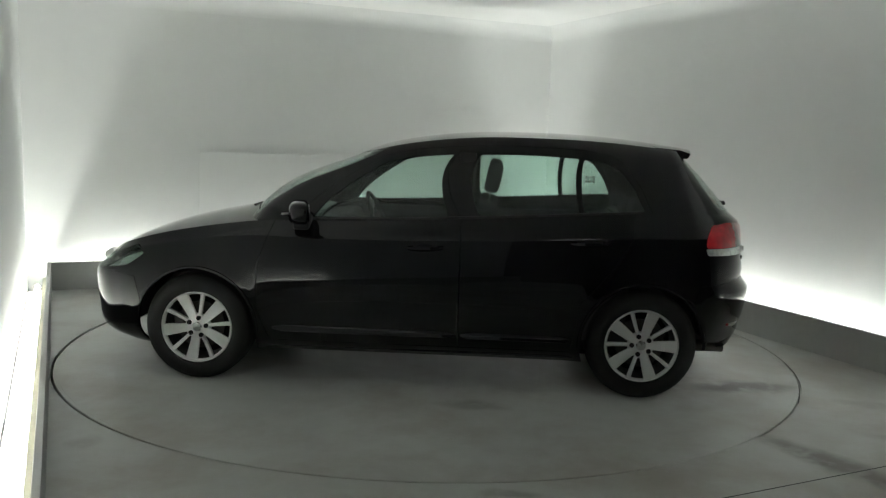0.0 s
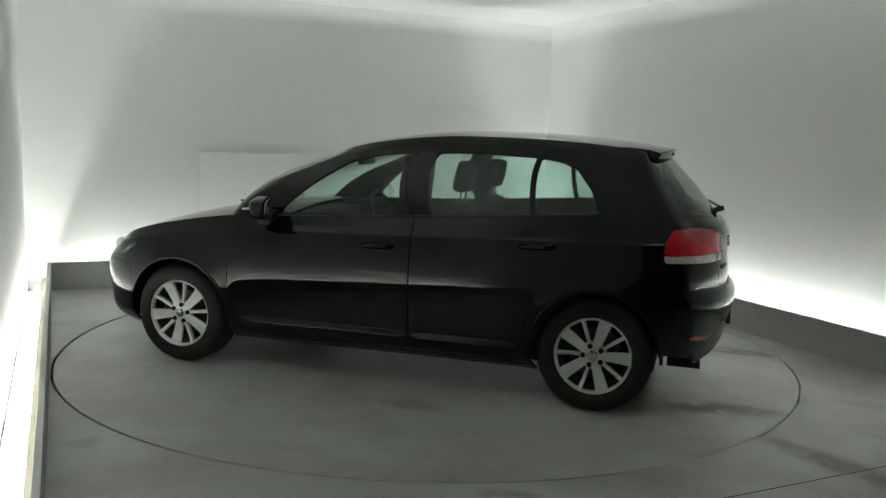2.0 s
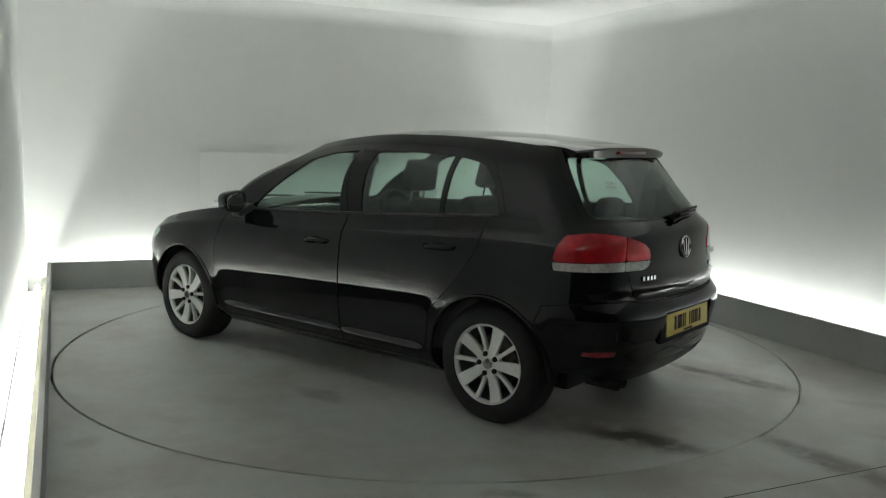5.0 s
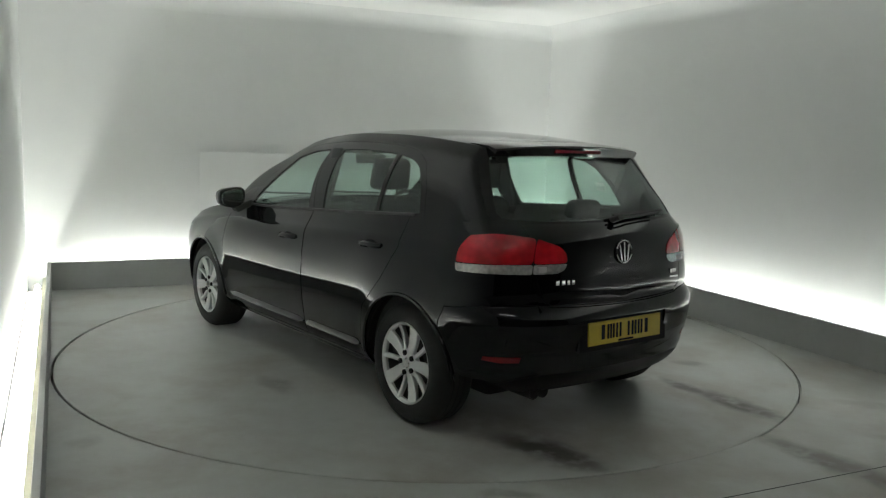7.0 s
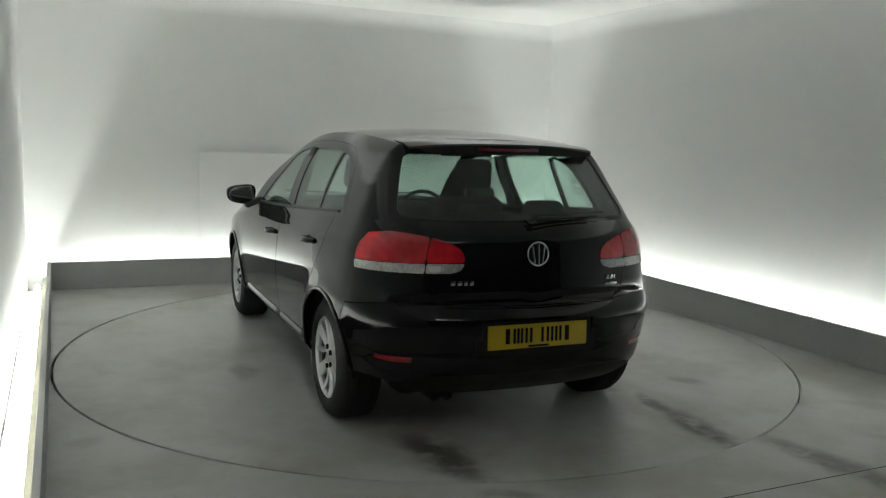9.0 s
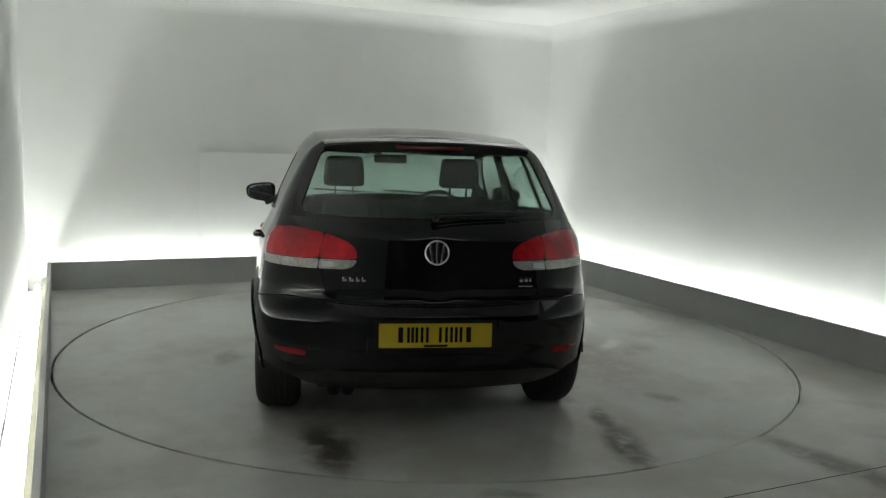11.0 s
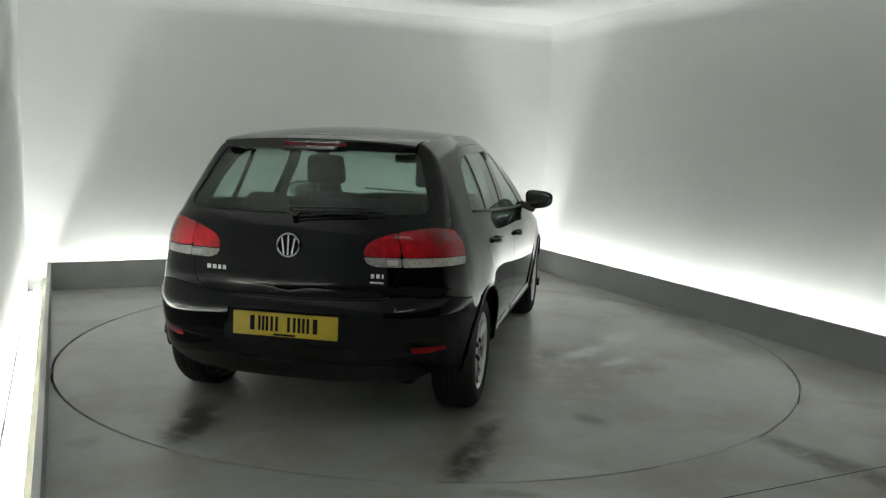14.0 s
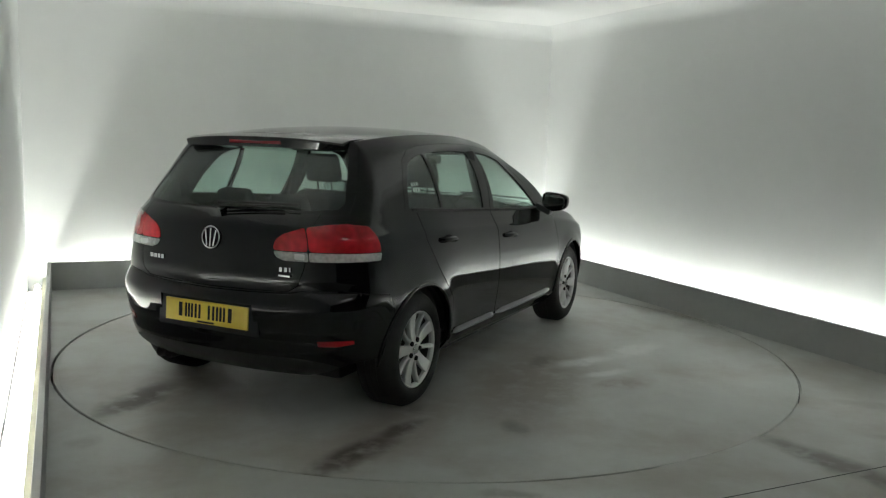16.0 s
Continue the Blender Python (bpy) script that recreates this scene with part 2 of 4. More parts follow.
WU0, WU1, WV1, WV0 = U0 - GAP, U1 + GAP, V1 + GAP, V0
T = 0.15
structure("wall_back", uvbox(WU0 - T, WU1 + T, WV1, WV1 + T, -0.1, CEIL), M_WALL, "smooth off-white studio wall lit from its foot")
structure("wall_left", uvbox(WU0 - T, WU0, WV0, WV1, -0.1, CEIL), M_WALL, "smooth off-white studio wall lit from its foot")
structure("wall_right", uvbox(WU1, WU1 + T, WV0, WV1, -0.1, CEIL), M_WALL, "smooth off-white studio wall lit from its foot")
structure("wall_front", uvbox(WU0 - T, WU1 + T, WV0 - T, WV0, -0.1, CEIL), M_SHUTTER, "dark grey shutter wall closing the studio")
structure("ceiling", uvbox(WU0 - T, WU1 + T, WV0 - T, WV1 + T, CEIL, CEIL + 0.1), M_CEIL, "plain white studio ceiling")
LT = 0.03
structure("upstand_left", uvbox(U0 - LT, U0, V0, V1 + LT, 0.0, LIP, 0.003), M_LIP, "grey painted low upstand hiding the lamp trough")
structure("upstand_back", uvbox(U0, U1, V1, V1 + LT, 0.0, LIP, 0.003), M_LIP, "grey painted low upstand hiding the lamp trough")
structure("upstand_right", uvbox(U1, U1 + LT, V0, V1 + LT, 0.0, LIP, 0.003), M_LIP, "grey painted low upstand hiding the lamp trough")
structure("trough_left", uvbox(WU0 + 0.012, U0 - LT, V0, V1 + LT, -0.04, 0.0), M_LEDGE, "white painted bottom of the lamp trough")
# near-black strip added in the joint in place of its shade
structure("joint_shade_left", uvbox(WU0, WU0 + 0.012, V0, V1, -0.04, 0.001), M_DARK, "dark strip standing in for shade in the wall joint")
structure("trough_back", uvbox(U0 - LT, U1 + LT, V1 + LT, WV1 - 0.008, -0.04, 0.0), M_LEDGE, "white painted bottom of the lamp trough")
structure("trough_right", uvbox(U1 + LT, WU1 - 0.008, V0, V1 + LT, -0.04, 0.0), M_LEDGE, "white painted bottom of the lamp trough")

# Floor with a round hole for the turntable, in two sheets that meet at a straight joint.
SEAM = -2.815


def floor_sheet():
    bm = bmesh.new()
    n, r = 160, TABLE_R + 0.014
    inner, outer = [], []
    inv = ROOM.inverted()
    for i in range(n):
        a = 2 * math.pi * i / n
        p = Vector((r * math.cos(a), r * math.sin(a), 0))
        inner.append(bm.verts.new(ROOM @ p))
        d = p.normalized()
        s = min((U1 if d.x > 0 else -U0) / max(abs(d.x), 1e-6), (V1 if d.y > 0 else -SEAM) / max(abs(d.y), 1e-6))
        outer.append(bm.verts.new(ROOM @ (d * s)))
    low = [bm.verts.new(v.co - Vector((0, 0, 0.06))) for v in inner]
    for i in range(n):
        j = (i + 1) % n
        bm.faces.new((inner[i], outer[i], outer[j], inner[j]))
        bm.faces.new((low[i], inner[i], inner[j], low[j]))
    # corners of the rectangle that the ring leaves out
    for cu, cv in ((U0, SEAM), (U1, SEAM), (U0, V1), (U1, V1)):
        c = ROOM @ Vector((cu, cv, 0))
        near = sorted(outer, key=lambda v: (v.co - c).length)[:2]
        if min((v.co - c).length for v in near) > 1e-3:
            bm.faces.new((bm.verts.new(c), near[0], near[1]))
    return bm


structure("floor", floor_sheet(), M_FLOOR, "grey painted floor with brown stains round the turntable")
structure("floor_front", uvbox(U0, U1, V0, SEAM - 0.007, -0.06, 0.0), M_FLOOR, "grey painted floor sheet behind a straight joint")


def joint_filler(name, a0, a1, depth, inner=0.0015):
    """Packed dirt that fills the joint round the turntable over a stretch."""
    bm = bmesh.new()
    n = max(4, int((a1 - a0) / 2))
    prev = None
    for i in range(n + 1):
        a = radians(a0 + (a1 - a0) * i / n)
        end = 0.012 if i in (0, n) else 0.0
        ring = [bm.verts.new((r * math.cos(a), r * math.sin(a), z)) for r, z in ((TABLE_R + inner, -depth - end), (TABLE_R + 0.0138, -depth - end), (TABLE_R + 0.0138, -0.04), (TABLE_R + inner, -0.04))]
        if prev:
            for j in range(4):
                bm.faces.new((prev[j], prev[(j + 1) % 4], ring[(j + 1) % 4], ring[j]))
        else:
            bm.faces.new(ring)
        prev = ring
    bm.faces.new(prev)
    structure(name, bm, M_FLOOR, "dirt packed into the joint round the turntable")


joint_filler("joint_filler_1", -66, -45, 0.002)
joint_filler("joint_filler_2", -44, -28, 0.007)
joint_filler("joint_filler_4", -27.5, -8.5, 0.010, 0.006)
joint_filler("joint_filler_3", -8, 48, 0.006)
structure("pit", uvbox(WU0, WU1, V0, WV1, -0.16, -0.10), M_DARK, "dark pit under the turntable")

structure("trough_batten_left", uvbox(U0 - LT - 0.038, U0 - LT, V0, V1, 0.0, 0.12, 0.003), M_BATTEN, "cream painted batten inside the lamp trough")


def cove(name, along_u, fixed, a, b, side):
    """A hollow quarter round where a wall meets the ceiling."""
    bm = bmesh.new()
    r, n, rows = 0.16, 10, []
    for end in (a, b):
        row = []
        for i in range(n + 1):
            t = math.pi / 2 * i / n
            d, z = r * (1 - math.cos(t)), CEIL - r * (1 - math.sin(t))
            p = (end, fixed - side * d, z) if along_u else (fixed - side * d, end, z)
            row.append(bm.verts.new(ROOM @ Vector(p)))
        corner = (end, fixed + side * 0.02, CEIL + 0.02) if along_u else (fixed + side * 0.02, end, CEIL + 0.02)
        row.append(bm.verts.new(ROOM @ Vector(corner)))
        rows.append(row)
    m = len(rows[0])
    for j in range(m):
        bm.faces.new((rows[0][j], rows[1][j], rows[1][(j + 1) % m], rows[0][(j + 1) % m]))
    bm.faces.new(rows[0])
    bm.faces.new(rows[1])
    structure(name, bm, M_WALL, "smooth off-white cove between wall and ceiling", True)


cove("cove_back", True, WV1, WU0, WU1, 1)
cove("cove_left", False, WU0, WV0, WV1, -1)
cove("cove_right", False, WU1, WV0, WV1, 1)

# Lamp tubes lying in the troughs.
def tube(name, p, q, glow=None):
    bm = bmesh.new()
    a, b = ROOM @ Vector(p), ROOM @ Vector(q)
    d = b - a
    m = Matrix.Translation((a + b) / 2) @ d.to_track_quat("Z", "Y").to_matrix().to_4x4()
    lamp = new("strip_lamp")
    cylinder(bm, 0.021, 0.021, d.length - 0.06, m, 16)
    part("tube", bm, glow or M_TUBE, lamp)
    for e in (a, b):
        bm = bmesh.new()
        k = e + (d.normalized() if e is a else -d.normalized()) * 0.015
        box(bm, (0.03, 0.03, 0.055), Matrix.Translation(k + Vector((0, 0, -0.012))) @ pose(0, 0, 0, 0, 0, ROOM_TURN), 0.003)
        part("lamp_holder", bm, M_LEDGE, lamp)
    if glow:
        tagged(lamp, "short white strip lamp fixed to the ceiling", "strip lamp")
    else:
        tagged(lamp, "glowing white strip lamp lying in the trough", "strip lamp", "strip lamps in the troughs")


TD, TZ = 0.112, 0.050
for i in range(6):
    v0 = V1 - 0.04 - 1.22 * i
    if i < 5:   # the row along the left wall ends with a half-length lamp
        tube("l", (U0 - TD, v0, TZ), (U0 - TD, v0 - (1.2 if i < 4 else 0.6), TZ))
    tube("r", (U1 + TD, v0, TZ), (U1 + TD, v0 - 1.2, TZ))
for i in range(4):
    u0 = U0 + 0.09 + 1.22 * i
    tube("b", (u0, V1 + TD, TZ), (u0 + 1.2, V1 + TD, TZ))

# A short strip lamp on the ceiling over the entrance.
tube("e", (-1.72, -5.25, CEIL - 0.045), (-0.52, -5.25, CEIL - 0.045), M_ENTRY)

# A flush service panel in the back wall.
structure("wall_panel", uvbox(-1.15, 0.95, WV1 - 0.006, WV1, 0.02, 1.245, 0.003), M_WALL, "off-white flush service panel set on the studio wall")

# A small box left on the floor near the far corner.
case = new("storage_box")
case.matrix_basis = pose(0.90, 2.58, 0, 0, 0, 8)
bm = bmesh.new()
box(bm, (0.36, 0.24, 0.075), pose(0, 0, 0.0385), 0.006)
part("box_body", bm, M_TRIM, case, "black box body")
bm = bmesh.new()
box(bm, (0.37, 0.25, 0.016), pose(0, 0, 0.084), 0.004)
part("lid", bm, M_LIP, case, "pale grey lid")
bm = bmesh.new()
box(bm, (0.05, 0.012, 0.022), pose(0.05, -0.124, 0.058), 0.003)
part("latch", bm, M_DARK, case)
tagged(case, "small black box with a pale lid on the floor", "box")

# ---------------------------------------------------------------- turntable
turntable = new("turntable")
bm = bmesh.new()
lathe(bm, [(0.0001, 0.0), (TABLE_R - 0.025, 0.0), (TABLE_R - 0.025, -0.09), (0.0001, -0.09)], 192, pose(0, 0, 0, 90), closed=False)
part("disc", bm, M_TABLE, turntable, "grey painted turning floor disc", smooth=False)
bm = bmesh.new()
lathe(bm, [(TABLE_R - 0.0245, 0.0), (TABLE_R - 0.003, 0.0), (TABLE_R, -0.003), (TABLE_R, -0.09), (TABLE_R - 0.0245, -0.09)], 192, pose(0, 0, 0, 90))
part("edge_ring", bm, M_TABLE, turntable, "grey painted edge ring", smooth=False)
tagged(turntable, "round grey painted turntable stained by tyres", "turntable")

# ---------------------------------------------------------------- the car
# Car space: x forward, y to its left, z up; the origin lies on the ground midway between the axles.
WHEEL_X, HUB_Z, WHEEL_R, ARCH_R = 1.289, 0.312, 0.315, 0.352
XS_REAR, L_LOW, END_A, SIDE_A, EXPO = -1.45, 0.46, 1.2, 2.9, 3.0

belt = knots((-2.1, 1.062), (-1.6, 1.062), (-1.21, 1.055), (-0.92, 1.035), (-0.16, 0.99), (0.21, 0.97), (0.55, 0.958), (0.9, 0.952), (1.12, 0.925),
             (1.30, 0.896), (1.48, 0.862), (1.76, 0.782), (1.93, 0.712), (2.12, 0.655), blur=0.07)
rail = knots((-1.9, 1.375), (-1.7, 1.39), (-1.48, 1.417), (-1.15, 1.450), (-0.82, 1.466), (-0.5, 1.468), (-0.16, 1.450), (0.18, 1.40), (0.36, 1.355), (0.5, 1.34), (1.2, 1.335), blur=0.07)
rear_low = knots((0.17, -1.72), (0.21, -1.80), (0.26, -1.89), (0.36, -1.965), (0.44, -1.980), (0.455, -1.992), (0.50, -2.000), (0.60, -2.018), (0.632, -2.013), (0.655, -1.982), (0.678, -1.960), (0.70, -1.967), (0.72, -1.971), (0.755, -1.962),
                 (0.80, -1.957), (0.88, -1.951), (0.93, -1.946), (0.96, -1.932), (1.0, -1.872), blur=0.007)
front_low = knots((0.17, 1.96), (0.22, 2.05), (0.4, 2.10), (0.56, 2.11), (0.66, 2.09), (0.8, 2.05), (0.9, 2.02), (1.0, 1.955))
width_low = knots((0.17, 0.70), (0.20, 0.755), (0.24, 0.808), (0.285, 0.840), (0.31, 0.850), (0.36, 0.858), (0.45, 0.871), (0.55, 0.881), (0.62, 0.884), (0.70, 0.882), (0.78, 0.876),
                  (0.85, 0.867), (0.89, 0.860), (0.91, 0.851), (0.935, 0.834), (0.965, 0.818), (1.0, 0.800), blur=0.007)
plan = knots((-1.6, 0.962), (-1.3, 0.985), (-0.8, 1.0), (0.6, 1.0), (1.2, 0.995), (1.55, 0.975), (1.8, 0.95), blur=0.1)
rear_top = knots((0.0, -1.872), (0.1, -1.853), (0.5, -1.75), (0.8, -1.648), (1.0, -1.58))
front_top = knots((0.0, 1.10), (0.3, 1.0), (0.6, 0.84), (0.75, 0.715), (0.9, 0.55), (1.0, 0.42))
width_top = knots((0.0, 0.800), (0.06, 0.791), (0.3, 0.750), (0.6, 0.692), (0.82, 0.643), (0.92, 0.612), (1.0, 0.565), blur=0.03)


def ring_shape(ring, v):
    """Rear end, front start, front end, half width, rear and front rounding lengths of a ring at row v."""
    if ring == "low":
        return rear_low(v), 1.55, front_low(v), width_low(v), -XS_REAR, 1.0
    return rear_top(v), front_top(v) - 0.24, front_top(v), width_top(v), 0, 0


def height(ring, x, v):
    if ring == "low":
        return np.where(v < 0.6, v, 0.6 + (v - 0.6) / 0.4 * (belt(x) - 0.6))
    return belt(x) + v * (rail(x) - belt(x))


def row_of(ring, x, z):
    if ring == "low":
        return np.where(z < 0.6, z, 0.6 + (z - 0.6) / (belt(x) - 0.6) * 0.4)
    return (z - belt(x)) / (rail(x) - belt(x))


def ease(a, b, x):
    k = np.clip((x - a) / (b - a), 0, 1)
    return k * k * (3 - 2 * k)


def taper(ring, x, v):
    """The body draws in above the rear wheels and is a little wider at the front."""
    high = ease(0.62, 0.9, v) if ring == "low" else 1.0
    return 1 - 0.028 * high * ease(-0.9, -1.5, x) + 0.012 * ease(-0.6, 0.6, x)


def surface(ring, a, v):
    """The left half of a ring: a runs from the middle of the rear along the side to the middle of the front."""
    a, v = np.asarray(a, float), np.asarray(v, float)
    xr, xs, xf, w, _, _ = ring_shape(ring, v)
    f_rear = np.clip(1 - a / END_A, 0, 1)
    f_front = np.clip((a - END_A - SIDE_A) / END_A, 0, 1)
    f_side = np.clip((a - END_A) / SIDE_A, 0, 1)
    pr, pf = f_rear * math.pi / 2, f_front * math.pi / 2
    nr, nf = EXPO, 2.6
    x = XS_REAR + f_side * (xs - XS_REAR)
    x = np.where(f_rear > 0, XS_REAR + (xr - XS_REAR) * np.sin(pr) ** (2 / nr), x)
    x = np.where(f_front > 0, xs + (xf - xs) * np.sin(pf) ** (2 / nf), x)
    s = np.where(f_rear > 0, np.clip(np.cos(pr), 0, 1) ** (2 / nr), np.where(f_front > 0, np.clip(np.cos(pf), 0, 1) ** (2 / nf), 1.0))
    y = w * plan(x) * s * taper(ring, x, v)
    x = np.where(f_rear > 0, x + (0.05 if ring == "low" else 0.05 + 0.055 * np.clip(v * 2, 0, 1)) * s * s * np.sin(pr) ** 1.2, x)
    z = height(ring, x, v)
    if ring == "low":   # flared lips round the wheel openings
        for cx in (WHEEL_X, -WHEEL_X):
            d = np.hypot(x - cx, z - HUB_Z)
            y = y + np.where(f_rear + f_front < 0.75, 0.013 * np.exp(-((d - ARCH_R) / 0.065) ** 2) * s, 0)
    return np.stack([x, y, z], -1)


def at_x(ring, x, z):
    """Plane coordinates of a point of the side, by its x and z."""
    v = float(row_of(ring, x, z))
    xr, xs, xf, w, _, _ = [float(k) for k in ring_shape(ring, v)]
    if x < XS_REAR:
        s = min(1.0, (XS_REAR - x) / (XS_REAR - xr))
        return END_A * (1 - math.asin(s ** (EXPO / 2)) / (math.pi / 2)), v
    if x > xs:
        s = min(1.0, (x - xs) / (xf - xs))
        return END_A + SIDE_A + END_A * math.asin(s ** 1.3) / (math.pi / 2), v
    return END_A + SIDE_A * (x - XS_REAR) / (xs - XS_REAR), v


def at_y(ring, y, z, front=False):
    """Plane coordinates of a point of the rear (or front), by its y and z."""
    x0 = 1.6 if front else -1.7
    v = float(row_of(ring, x0 if not front or ring == "low" else 0.7, z))
    w = float(ring_shape(ring, v)[3]) * 0.975
    n = 2.6 if front else EXPO
    p = math.acos(min(1.0, abs(y) / w) ** (n / 2)) / (math.pi / 2)
    return (END_A * (1 - p), v) if not front else (END_A + SIDE_A + END_A * p, v)


def dense(poly, step=0.03, closed=True):
    out = []
    n = len(poly)
    for i in range(n if closed else n - 1):
        a, b = Vector(poly[i]), Vector(poly[(i + 1) % n])
        k = max(1, int((b - a).length / step))
        out += [tuple(a.lerp(b, j / k)) for j in range(k)]
    if not closed:
        out.append(tuple(poly[-1]))
    return out


def rounded(poly, r=0.03, k=4):
    """Round the corners of a closed outline."""
    out, n = [], len(poly)
    for i in range(n):
        p, a, b = Vector(poly[i]), Vector(poly[i - 1]), Vector(poly[(i + 1) % n])
        ra, rb = min(r, (a - p).length * 0.45), min(r, (b - p).length * 0.45)
        s, e = p + (a - p).normalized() * ra, p + (b - p).normalized() * rb
        for j in range(k + 1):
            t = j / k
            out.append(tuple(s * (1 - t) ** 2 + p * 2 * t * (1 - t) + e * t * t))
    return out


def inside(poly, px, py):
    px, py = np.asarray(px), np.asarray(py)
    res = np.zeros(px.shape, bool)
    n = len(poly)
    for i in range(n):
        (x0, y0), (x1, y1) = poly[i], poly[i - 1]
        if y0 == y1:
            continue
        hit = ((y0 > py) != (y1 > py)) & (px < (x1 - x0) * (py - y0) / (y1 - y0) + x0)
        res ^= hit
    return res


def shrink(poly, d):
    """The outline moved inwards by d."""
    n = len(poly)
    area = sum(poly[i - 1][0] * poly[i][1] - poly[i][0] * poly[i - 1][1] for i in range(n))
    sign = 1 if area > 0 else -1
    out = []
    for i in range(n):
        t = (Vector(poly[(i + 1) % n]) - Vector(poly[i - 1])).normalized()
        out.append((poly[i][0] - sign * t.y * d, poly[i][1] + sign * t.x * d))
    return out


def panels(ring, vmin, vmax, features, grid=0.04):
    """Cut a ring along its features, (name, outline, gap); later ones win. Returns faces by name."""
    gv = 2.2 if ring == "top" else 1.0          # rows of the upper ring span 0.4 m
    total = 2 * END_A + SIDE_A
    pts, edges, marks = [], [], []
    outlines = []
    for name, poly, gap in features:
        p = [(min(max(x, 0.0), total), min(max(y, vmin), vmax)) for x, y in dense(poly)]
        outlines.append((name, p))
        if gap:
            q = []
            for (x, y), (x0, y0) in zip(shrink(p, gap), p):   # no gap along the middle and the edges of the ring
                q.append((x0 if x0 in (0.0, total) else min(max(x, 0.0), total), y0 if y0 in (vmin, vmax) else min(max(y, vmin), vmax)))
            outlines[-1] = ("seam", p)
            outlines.append((name, q))
    na, nv = int(total / grid), max(4, int((vmax - vmin) * (1 if ring == "low" else 0.45) / grid))
    for i in range(na + 1):
        for j in range(nv + 1):
            pts.append((total * i / na, vmin + (vmax - vmin) * j / nv))
    keep = len(pts)
    for name, p in outlines:
        base = len(pts)
        pts += p
        edges += [(base + i, base + (i + 1) % len(p)) for i in range(len(p))]
    co, _, tris, _, _, _ = delaunay_2d_cdt([Vector(p) for p in pts], edges, [], 0, 1e-5)
    co = np.array([tuple(c) for c in co])
    tris = np.array([t for t in tris if len(t) == 3])
    c = co[tris].mean(1)
    names = np.array(["body"] * len(tris), dtype=object)
    for name, p in outlines:
        names[inside(p, c[:, 0], c[:, 1])] = name
    P = surface(ring, co[:, 0], co[:, 1])
    h = 0.004
    da = surface(ring, np.clip(co[:, 0] + h, 0, total), co[:, 1]) - surface(ring, np.clip(co[:, 0] - h, 0, total), co[:, 1])
    dv = surface(ring, co[:, 0], np.clip(co[:, 1] + h, vmin, vmax)) - surface(ring, co[:, 0], np.clip(co[:, 1] - h, vmin, vmax))
    N = np.cross(dv, da)
    N /= np.maximum(np.linalg.norm(N, axis=1, keepdims=True), 1e-9)
    flip = (N * (P - np.array([0, 0, 0.6]))).sum(1) < 0
    N[flip] *= -1
    mid = (co[:, 0] < 1e-4) | (co[:, 0] > total - 1e-4)
    N[mid, 1] = 0
    P[mid, 1] = 0
    N /= np.maximum(np.linalg.norm(N, axis=1, keepdims=True), 1e-9)
    return P, N, tris, names


SHEETS = {}


def collect(ring, result, rename):
    """Sort a ring's faces into sheets by part name, on both sides of the car."""
    P, N, tris, names = result
    for name in set(names):
        if name == "cut":
            continue
        t = tris[names == name]
        used, idx = np.unique(t, return_inverse=True)
        t = idx.reshape(t.shape)
        p, n = P[used], N[used]
        fn = np.cross(p[t[:, 1]] - p[t[:, 0]], p[t[:, 2]] - p[t[:, 0]])
        bad = (fn * n[t].sum(1)).sum(1) < 0
        t[bad] = t[bad][:, ::-1]
        size = np.linalg.norm(fn, axis=1)
        t = t[size > 1e-9]
        for side in (1, -1):
            key = (name, 0 if name in rename else side)
            m = np.array([1, side, 1])
            SHEETS.setdefault(key, []).append((p * m, n * m, t if side == 1 else t[:, ::-1]))


def build_sheet(key, name, mat, parent, thick=0.010, proud=0.0, label=""):
    """One panel with its thickness, out of the sheets with that key."""
    vs, ns, fs, base = [], [], [], 0
    for p, n, t in SHEETS.pop(key):
        vs.append(p), ns.append(n), fs.append(t + base)
        base += len(p)
    vs, ns, fs = np.concatenate(vs), np.concatenate(ns), np.concatenate(fs)
    keyed = {}
    remap = np.array([keyed.setdefault(tuple(np.round(v, 4)), len(keyed)) for v in vs])
    first = np.zeros(len(keyed), int)
    first[remap[::-1]] = np.arange(len(vs))[::-1]
    vs, ns, fs = vs[first], ns[first], remap[fs]
    fs = np.array([f for f in fs if len(set(f)) == 3])
    vs = vs + ns * proud
    count = {}
    for f in fs:
        for i in range(3):
            e = (int(f[i]), int(f[(i + 1) % 3]))
            count[e] = count.get(e, 0) + 1
    rim = [e for e in count if (e[1], e[0]) not in count]
    n = len(vs)
    faces = [tuple(map(int, f)) for f in fs]
    faces += [tuple(int(i) + n for i in f[::-1]) for f in fs]
    verts = np.concatenate([vs, vs - ns * thick])
    normals = np.concatenate([ns, -ns])
    # the rim has its own points, so that its edge stays crisp
    extra, en = [], []
    for a, b in rim:
        k = 2 * n + len(extra)
        d = Vector(vs[b] - vs[a])
        o = d.cross(Vector(ns[a])).normalized()
        extra += [vs[a], vs[b], vs[b] - ns[b] * thick, vs[a] - ns[a] * thick]
        en += [tuple(o)] * 4
        faces.append((k + 1, k, k + 3, k + 2))
    if extra:
        verts, normals = np.concatenate([verts, extra]), np.concatenate([normals, en])
    return mesh_object(name, verts, faces, mat, parent, label, True, normals)


